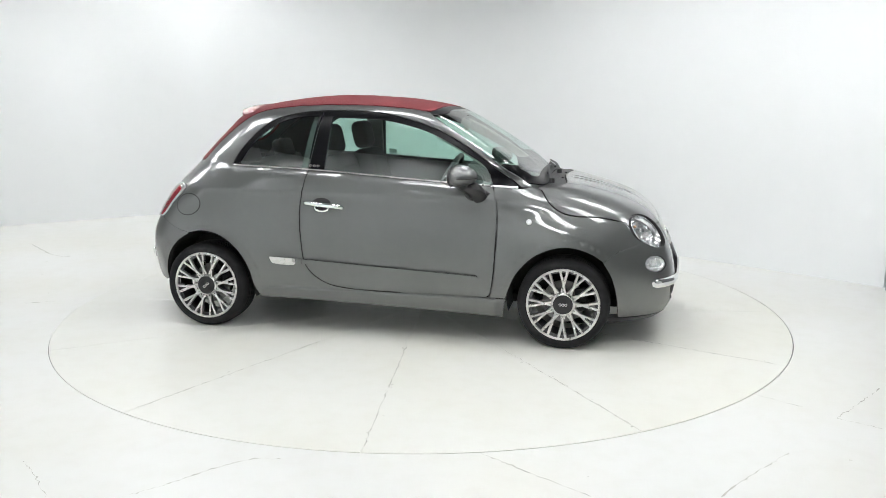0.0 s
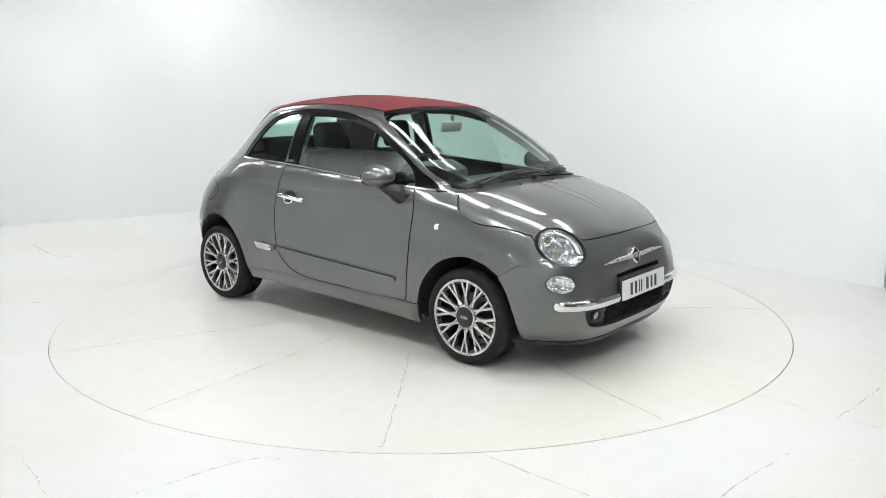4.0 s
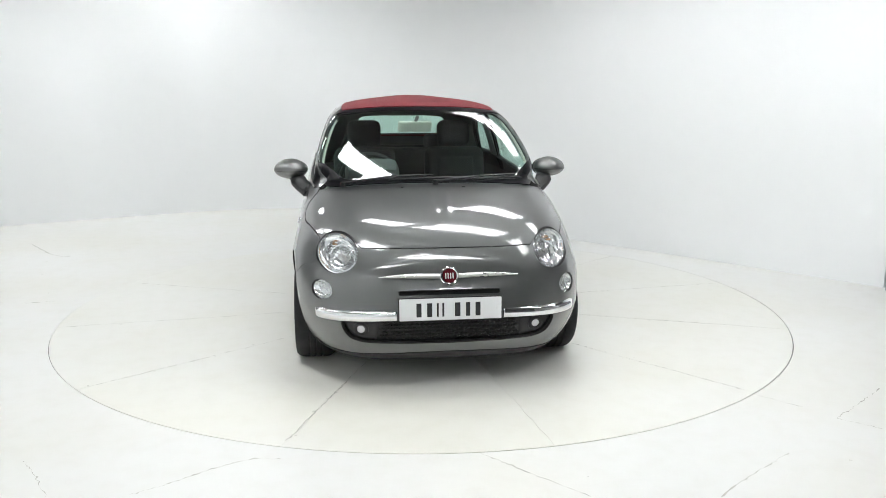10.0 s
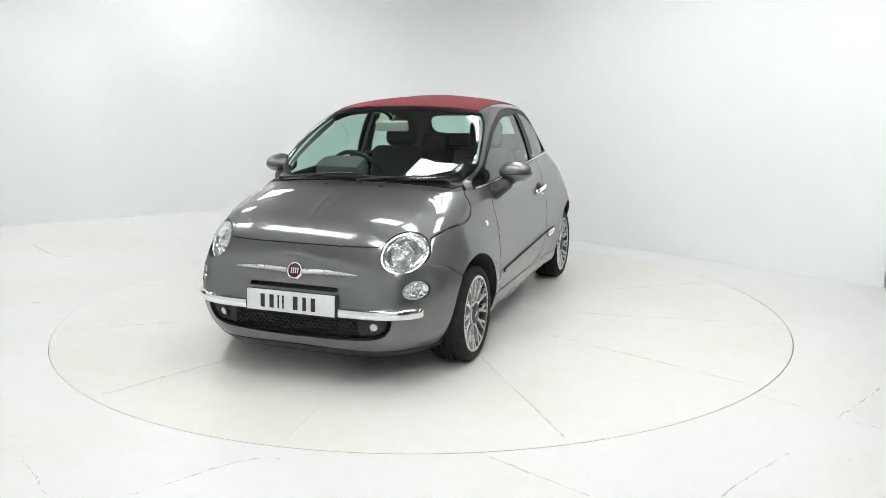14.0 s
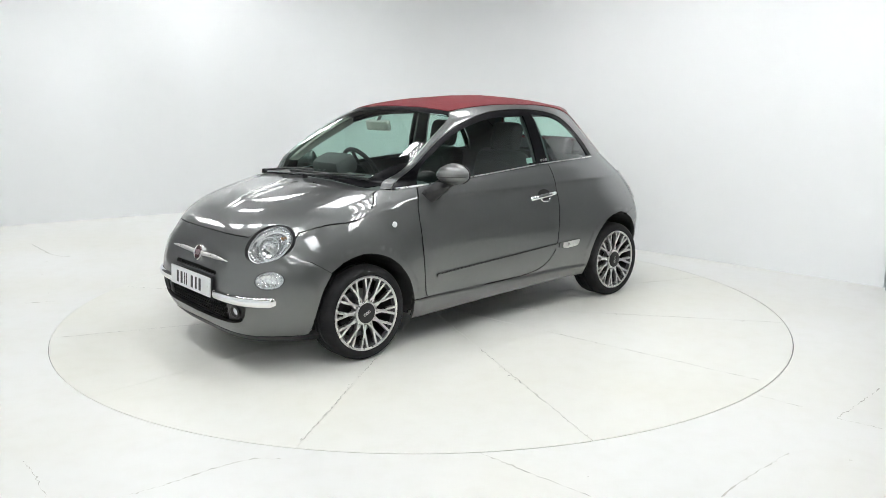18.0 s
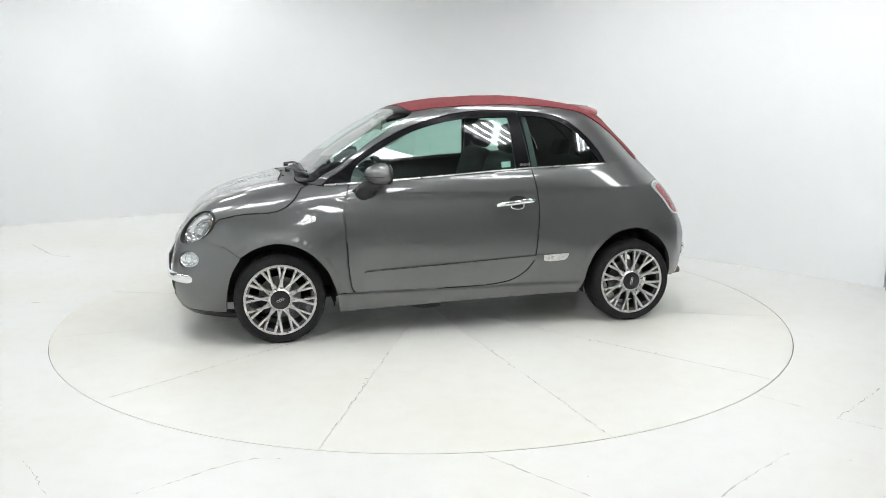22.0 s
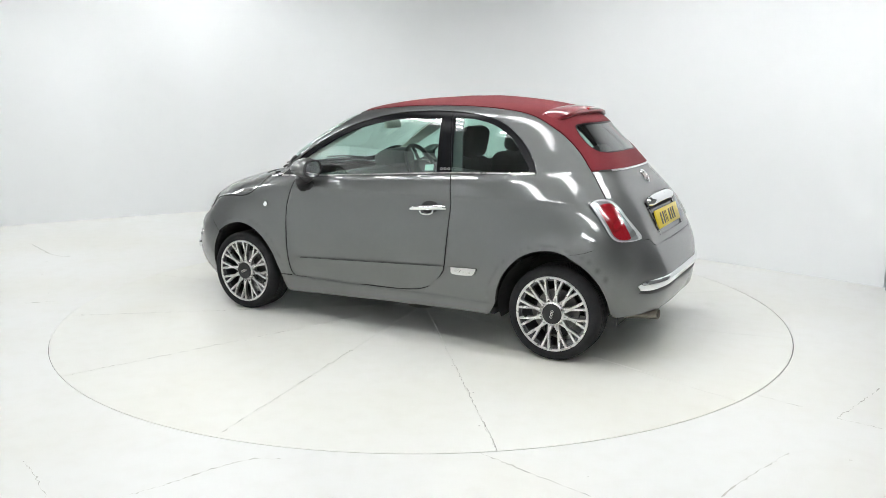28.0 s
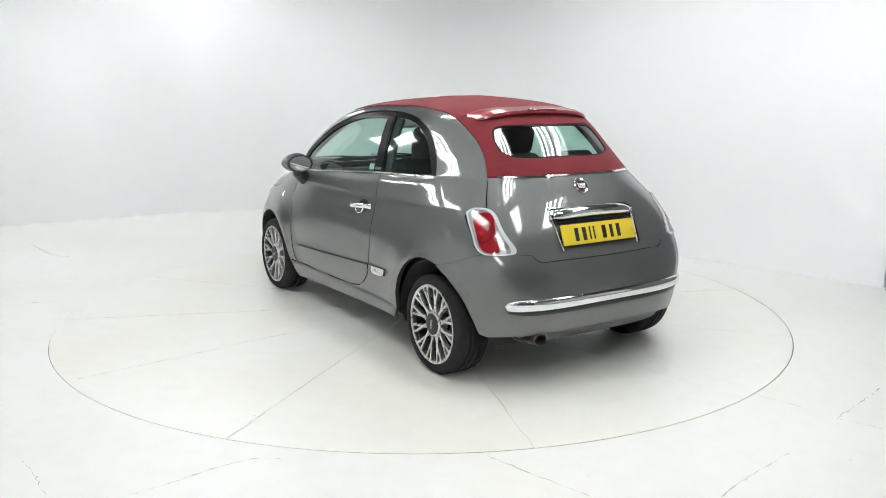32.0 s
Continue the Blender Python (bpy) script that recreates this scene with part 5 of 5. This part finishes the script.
    box("brake_lamp", C @ pose(-1.084, 0, 1.408, 0, -14, 0), 0.022, 0.20, 0.012, DARK_RED, sp, 0.004, "dark red high brake lamp")
    # screen washer jets and wipers
    for s in (0.18, -0.18):
        m = Vector((1.09, s, 0.964)) + Vector((OX, OY, 0))
        box("washer_jet", Matrix.Translation(m), 0.018, 0.016, 0.009, BLACK, car, 0.003)
    def on_screen(x, y, lift):
        z = float(height_over(np.array([x]), np.array([y]))[0])
        return Vector((x + OX, y + OY, z + lift))
    for a, b2, c2 in (((1.045, -0.52), (1.00, -0.20), (0.985, 0.02)), ((1.055, 0.02), (1.01, 0.30), (0.955, 0.52))):
        arm = tube("wiper", [on_screen(*a, 0.020), on_screen(*b2, 0.034), on_screen(*c2, 0.034)], 0.009, BLACK, car, 8, 6, "black windscreen wiper", 0.7, lambda t: 1.25 - 0.5 * t)
        tube("blade", [on_screen(b2[0] + 0.0, b2[1] - 0.05, 0.014), on_screen(c2[0], c2[1], 0.014), on_screen(c2[0] - 0.005, c2[1] + 0.24 if c2[1] < 0.3 else c2[1] + 0.04, 0.012)], 0.008, BLACK, arm, 8, 6)
        lathe("pivot", [(0.0, 0.03), (0.016, 0.027), (0.018, 0.0)], Matrix.Translation(on_screen(*a, 0.0)), BLACK, arm, 16)


def build_wheel():
    """One wheel with its face towards +z, centred on the origin."""
    R = 0.2755
    w = lathe("wheel", [(0.196, -0.15), (0.196, -0.02), (0.199, 0.0), (0.213, 0.008), (0.217, 0.006), (0.213, -0.01), (0.190, -0.012), (0.186, -0.15)], Matrix(), RIM_DARK, None, 64)
    tagged(w, "alloy wheel with crossed spokes and a black tyre")
    # tyre
    prof = [(0.212, -0.005), (0.221, 0.010), (0.238, 0.016), (0.253, 0.013), (0.265, 0.001), (R - 0.003, -0.014), (R, -0.036)]
    for g in (-0.062, -0.095, -0.128):
        prof += [(R, g + 0.006), (R - 0.007, g + 0.004), (R - 0.007, g - 0.004), (R, g - 0.006)]
    prof += [(R, -0.150), (R - 0.003, -0.172), (0.265, -0.187), (0.253, -0.199), (0.238, -0.202), (0.221, -0.196), (0.212, -0.18)]
    lathe("tyre", prof, Matrix(), RUBBER, w, 96, "black tyre")
    # bright flange
    lathe("rim_edge", [(0.204, 0.0070), (0.208, 0.0095), (0.2175, 0.0085), (0.2185, 0.0050), (0.204, 0.0015)], Matrix(), SATIN, w, 72, closed=True)
    # crossed spokes
    for i in range(12):
        t = 2 * math.pi * i / 12
        bm = bmesh.new()
        for s in (1, -1):
            a0, a1 = t - s * radians(12), t + s * radians(6.0)
            p0 = Vector((0.060 * math.cos(a0), 0.060 * math.sin(a0), -0.010))
            p1 = Vector((0.207 * math.cos(a1), 0.207 * math.sin(a1), 0.004))
            d = (p1 - p0).normalized()
            n = Vector((-d.y, d.x, 0)).normalized()
            q = []
            for p, hw in ((p0, 0.0056), (p1, 0.0068)):
                q.append([p + n * hw, p - n * hw, p - n * (hw * 1.4) - Vector((0, 0, 0.022)), p + n * (hw * 1.4) - Vector((0, 0, 0.022))])
            a = [bm.verts.new(v) for v in q[0]]
            b = [bm.verts.new(v) for v in q[1]]
            for k in range(4):
                l = (k + 1) % 4
                bm.faces.new((a[k], a[l], b[l], b[k]))
            bm.faces.new(a)
            bm.faces.new(b)
        part("spoke", bm, SATIN, w)
    lathe("hub", [(0.0, -0.06), (0.064, -0.06), (0.072, -0.014), (0.069, -0.003), (0.062, 0.002), (0.0, 0.002)], Matrix(), SATIN, w, 40)
    cap = lathe("hub_cap", [(0.0, 0.007), (0.046, 0.0065), (0.058, 0.004), (0.060, -0.004)], Matrix(), BLACK, w, 36, "black hub cap with a bright mark")
    for i in range(3):
        lathe("cap_mark", [(0.005, 0.0065), (0.005, 0.0088), (0.009, 0.0088), (0.009, 0.0065)], pose((i - 1) * 0.0165, 0, 0), SATIN, cap, 12)
    lathe("brake_disc", [(0.05, -0.085), (0.128, -0.085), (0.128, -0.105), (0.05, -0.105)], Matrix(), DISC_STEEL, w, 40, closed=True)
    bm = bmesh.new()
    box_into(bm, pose(0.105, 0.02, -0.088, 0, 0, 10), 0.07, 0.14, 0.05, 0.01)
    part("brake_caliper", bm, DARK, w, "", True)
    lathe("back_plate", [(0.0, -0.11), (0.11, -0.115), (0.12, -0.15), (0.0, -0.15)], Matrix(), DARK, w, 32)
    return w


def build_wheels():
    proto = build_wheel()
    spots = [(1.15, 1, 25), (-1.15, 1, 80), (1.15, -1, 0), (-1.15, -1, 40)]
    for i, (x, s, a) in enumerate(spots):
        m = C @ Matrix.Translation((x, s * (0.787 if x > 0 else 0.784), 0.2725)) @ pose(0, 0, 0, -90 * s, 0, 0) @ pose(0, 0, 0, 0, 0, a)
        w = proto if i == 0 else copy_thing(proto, m)
        w.matrix_basis = m
        w.parent = car
        # dark wheel housing
        vs, fs = [], []
        n = 28
        for k in range(n + 1):
            t = -0.24 + (math.pi + 0.48) * k / n
            px, pz = x + 0.338 * math.cos(t), 0.285 + 0.338 * math.sin(t)
            a, h = side_points([(px, max(pz, 0.15)), (px, max(pz, 0.15) + 0.001)], 1, False)[0]
            edge = float(bare(np.array([a]), np.array([h]))[0, 1]) - 0.02
            for y in (0.40, max(0.42, min(0.79, edge))):
                vs.append((px + OX, s * y + OY, pz))
        for k in range(n):
            fs.append((2 * k, 2 * k + 1, 2 * k + 3, 2 * k + 2))
        c = len(vs)
        vs.append((x + OX, s * 0.40 + OY, 0.285))
        for k in range(n):
            # behind the rear wheels the daylight of the floor shows through
            if x > 0 or k < 18 or k > 25:
                fs.append((2 * k, 2 * k + 2, c))
            else:
                o = len(vs)
                vs += [tuple(np.array(vs[c]) + 0.55 * (np.array(vs[2 * q]) - np.array(vs[c]))) for q in (k, k + 1)]
                fs.append((2 * k, 2 * k + 2, o + 1, o))
        mesh_object("wheel_housing", vs, fs, DARK, car)


def build_underside():
    bm = bmesh.new()
    box_into(bm, C @ pose(0.10, 0, 0.225), 2.95, 0.98, 0.06, 0.02)
    box_into(bm, C @ pose(0.0, 0, 0.21), 1.5, 1.36, 0.05, 0.02)
    box_into(bm, C @ pose(-1.2, 0.05, 0.275), 0.35, 0.5, 0.10, 0.03)
    part("underbody", bm, DARK, car, "", True)
    # inner shell that closes the body below the windows
    phis, zs = np.linspace(-math.pi, math.pi, 181), np.linspace(0.21, 0.945, 24)
    P, Z = np.meshgrid(phis, zs)
    p = bare(P.ravel(), Z.ravel())
    q = p - normal_at(P.ravel(), Z.ravel()) * 0.045
    m = len(phis)
    fs = []
    for i in range(len(zs) - 1):
        for j in range(m - 1):
            ids = (i * m + j, i * m + j + 1, (i + 1) * m + j + 1, (i + 1) * m + j)
            c = q[list(ids)].mean(0)
            if any(math.hypot(c[0] - xc, c[2] - 0.285) < 0.42 or (abs(c[0] - xc) < 0.41 and c[2] < 0.3) for xc in (1.15, -1.15)) and abs(c[1]) > 0.4:
                continue
            if c[0] > 1.3 and c[2] > 0.44 and abs(c[1]) > 0.42:
                continue
            if c[0] > 0.86 and c[2] > 0.86:
                continue
            fs.append(ids)
    mesh_object("inner_shell", q + np.array((OX, OY, 0)), fs, TRIM, car, "dark inner lining of the body", True)


def cushion(name, m, sx, sy, sz, mat, parent, r=0.05):
    bm = bmesh.new()
    box_into(bm, Matrix(), sx, sy, sz)
    bmesh.ops.bevel(bm, geom=list(bm.edges), offset=min(r, sx * 0.45, sy * 0.45, sz * 0.45), segments=4, affect="EDGES", profile=0.5)
    bmesh.ops.transform(bm, matrix=m, verts=bm.verts)
    return part(name, bm, mat, parent, "", True)


def build_cabin():
    for s in (1, -1):
        b = cushion("front_seat", C @ pose(0.09, s * 0.34, 0.52), 0.52, 0.48, 0.18, SEAT, car)
        tagged(b, "dark cloth front seat")
        cushion("backrest", C @ pose(-0.325, s * 0.34, 0.82, 0, -16, 0), 0.16, 0.46, 0.58, SEAT, b, 0.07)
        cushion("seat_insert", C @ pose(-0.25, s * 0.34, 0.80, 0, -16, 0), 0.04, 0.28, 0.48, SEAT_LIGHT, b, 0.018)
        cushion("headrest", C @ pose(-0.425, s * 0.34, 1.20, 0, -12, 0), 0.11, 0.25, 0.20, SEAT, b, 0.052)
        for k in (-0.06, 0.06):
            tube("headrest_post", [C @ Vector((-0.405, s * 0.34 + k, 1.06)), C @ Vector((-0.42, s * 0.34 + k, 1.14))], 0.006, CHROME, b, 8, 2)
    r = cushion("rear_seat", C @ pose(-0.72, 0, 0.58), 0.42, 1.05, 0.16, SEAT, car)
    cushion("backrest", C @ pose(-0.98, 0, 0.82, 0, -20, 0), 0.14, 1.10, 0.48, SEAT, r, 0.06)
    for s in (1, -1):
        cushion("headrest", C @ pose(-1.045, s * 0.30, 1.09, 0, -15, 0), 0.09, 0.24, 0.15, SEAT, r, 0.04)
    # dashboard with hood over the dials
    bm = bmesh.new()
    box_into(bm, C @ pose(0.72, 0, 0.86, 0, 12, 0), 0.42, 1.28, 0.16, 0.06)
    box_into(bm, C @ pose(0.60, -0.33, 1.005, 0, 20, 0), 0.20, 0.34, 0.15, 0.06)
    d = part("dashboard", bm, TRIM, car, "dark grey dashboard", True)
    cushion("dash_panel", C @ pose(0.535, 0.0, 0.86, 0, 10, 0), 0.03, 1.15, 0.11, SEAT_LIGHT, d, 0.012)
    cushion("console", C @ pose(0.40, 0, 0.66), 0.34, 0.22, 0.32, TRIM, car, 0.04)
    # steering wheel on the car's right
    m = C @ pose(0.36, -0.34, 0.945, 0, -62, 0)
    sw = lathe("steering_wheel", [(0.185 + 0.016 * math.cos(a), 0.016 * math.sin(a)) for a in np.linspace(0, 2 * math.pi, 11)[:-1]], m, BLACK, car, 40, "black steering wheel", True)
    lathe("boss", [(0.0, 0.02), (0.06, 0.015), (0.075, -0.02), (0.0, -0.05)], m, BLACK, sw, 24)
    for a in (0, 180, 270):
        box("steering_spoke", m @ pose(0, 0, 0, 0, 0, a) @ pose(0.12, 0, 0), 0.13, 0.03, 0.015, BLACK, sw, 0.005)
    # inside mirror
    im = cushion("inside_mirror", C @ pose(0.433, -0.04, 1.287, 0, 14, 6), 0.03, 0.225, 0.072, IVORY, car, 0.014)
    tube("mirror_stem", [C @ Vector((0.44, -0.035, 1.315)), C @ Vector((0.425, -0.02, 1.352))], 0.011, TRIM, im, 8, 2)
    # pale linings of the pillars and the roof edge
    for s in (1, -1):
        f = (lambda l: l) if s > 0 else mirrored
        lining = side_points([(0.30, 1.362), (0.43, 1.290), (0.61, 1.178), (0.80, 1.040)], 6) + side_points([(0.72, 1.03), (0.55, 1.14), (0.38, 1.235), (0.27, 1.30)], 6)
        panel("pillar_lining", f(lining), IVORY, car, "pale pillar lining", off=-0.045, depth=0, gap=0, res=0.04)
        edge = side_points([(0.765, 1.050), (0.565, 1.195), (0.40, 1.300), (0.305, 1.352)], 6) + side_points([(0.340, 1.350), (0.437, 1.297), (0.604, 1.192), (0.806, 1.046)], 6)
        panel("pillar_lining", f(edge), IVORY, car, "pale windscreen pillar lining", off=-0.030, depth=0.01, gap=0, res=0.03)
        post = side_points([(-0.34, 1.37), (-0.46, 1.37), (-0.51, 1.05), (-0.36, 1.05)], 6, False)
        panel("pillar_lining", f(post), TRIM, car, "dark pillar lining", off=-0.03, depth=0.02, gap=0, res=0.04)
    half = end_points([(0, 1.405), (0.25, 1.400), (0.40, 1.388)], per=8) + side_points([(x, z - 0.006) for x, z in RAIL[::-1]], 7) + end_points([(0.46, 1.060), (0.25, 1.062), (0, 1.062)], True, 8)
    hole = whole(end_points([(0, 1.330), (0.28, 1.327), (0.35, 1.316), (0.382, 1.28), (0.398, 1.205), (0.378, 1.168), (0.32, 1.150), (0, 1.146)], True, 6))
    panel("roof_lining", whole(half), TRIM, car, "dark inside of the cloth roof", [hole], top=True, off=-0.016, depth=0, gap=0, res=0.05)
    st = side_points([(-0.262, 1.040), (-0.322, 1.043), (-0.322, 1.078), (-0.262, 1.075)], 3, False)
    panel("sticker", st, STICKER, car, "small pale sticker in the window", off=-0.014, depth=0, gap=0)
    # fuel flap on the car's right
    groove = [(-a, z) for a, z in side_ring(-1.262, 0.795, 0.096, 0.0685, 40)]
    gr = panel("flap_groove", groove, DARK, car, "dark groove round the fuel flap", off=0.0012, depth=0.004, gap=0.0, res=0.02)
    ff = [(-a, z) for a, z in side_ring(-1.262, 0.795, 0.090, 0.0625, 40)]
    panel("fuel_flap", ff, PAINT, gr, "round fuel flap", off=0.0022, depth=0.006, gap=0.0, res=0.02)


doors, roof = build_body()
build_side_glass()
build_doors(doors)
build_mirrors()
build_lamps()
build_ends()
build_wheels()
build_underside()
build_cabin()


def motions():
    """The turntable carries the car round, a little unevenly."""
    def turn(a):
        return pose(0, 0, 0, 0, 0, a)
    rows = [(0, turn(-13.36)), (0.5, turn(-17.12)), (1, turn(-20.46)), (1.5, turn(-23.24)), (2, turn(-27.28)), (2.5, turn(-31.07)), (3, turn(-34.48)), (3.5, turn(-37.27)), (4, turn(-41.31)), (4.5, turn(-45.23)), (5, turn(-48.70)), (5.5, turn(-51.30)), (6, turn(-55.36)), (6.5, turn(-59.32)), (7, turn(-62.71)), (7.5, turn(-65.45)), (8, turn(-69.52)), (8.5, turn(-73.42)), (9, turn(-76.75)), (9.5, turn(-79.52)), (10, turn(-83.67)), (10.5, turn(-87.54)), (11, turn(-90.97)), (11.5, turn(-93.71)), (12, turn(-97.79)), (12.5, turn(-101.63)), (13, turn(-105.03)), (13.5, turn(-107.82)), (14, turn(-111.91)), (14.5, turn(-115.79)), (15, turn(-119.19)), (15.5, turn(-121.90)), (16, turn(-125.89)), (16.5, turn(-129.88)), (17, turn(-133.44)), (17.5, turn(-136.10)), (18, turn(-140.08)), (18.5, turn(-143.98)), (19, turn(-147.43)), (19.5, turn(-150.20)), (20, turn(-154.04)), (20.5, turn(-157.97)), (21, turn(-161.57)), (21.5, turn(-164.20)), (22, turn(-168.24)), (22.5, turn(-172.02)), (23, turn(-175.50)), (23.5, turn(-178.17)), (24, turn(-182.09)), (24.5, turn(-186.18)), (25, turn(-189.56)), (25.5, turn(-192.12)), (26, turn(-196.37)), (26.5, turn(-200.30)), (27, turn(-203.76)), (27.5, turn(-206.47)), (28, turn(-210.30)), (28.5, turn(-214.48)), (29, turn(-217.85)), (29.5, turn(-220.78)), (30, turn(-224.39)), (30.5, turn(-228.35)), (31, turn(-232.03)), (31.5, turn(-234.85)), (32, turn(-238.44))]
    walk(car, rows)
    walk(turntable, rows)


motions()
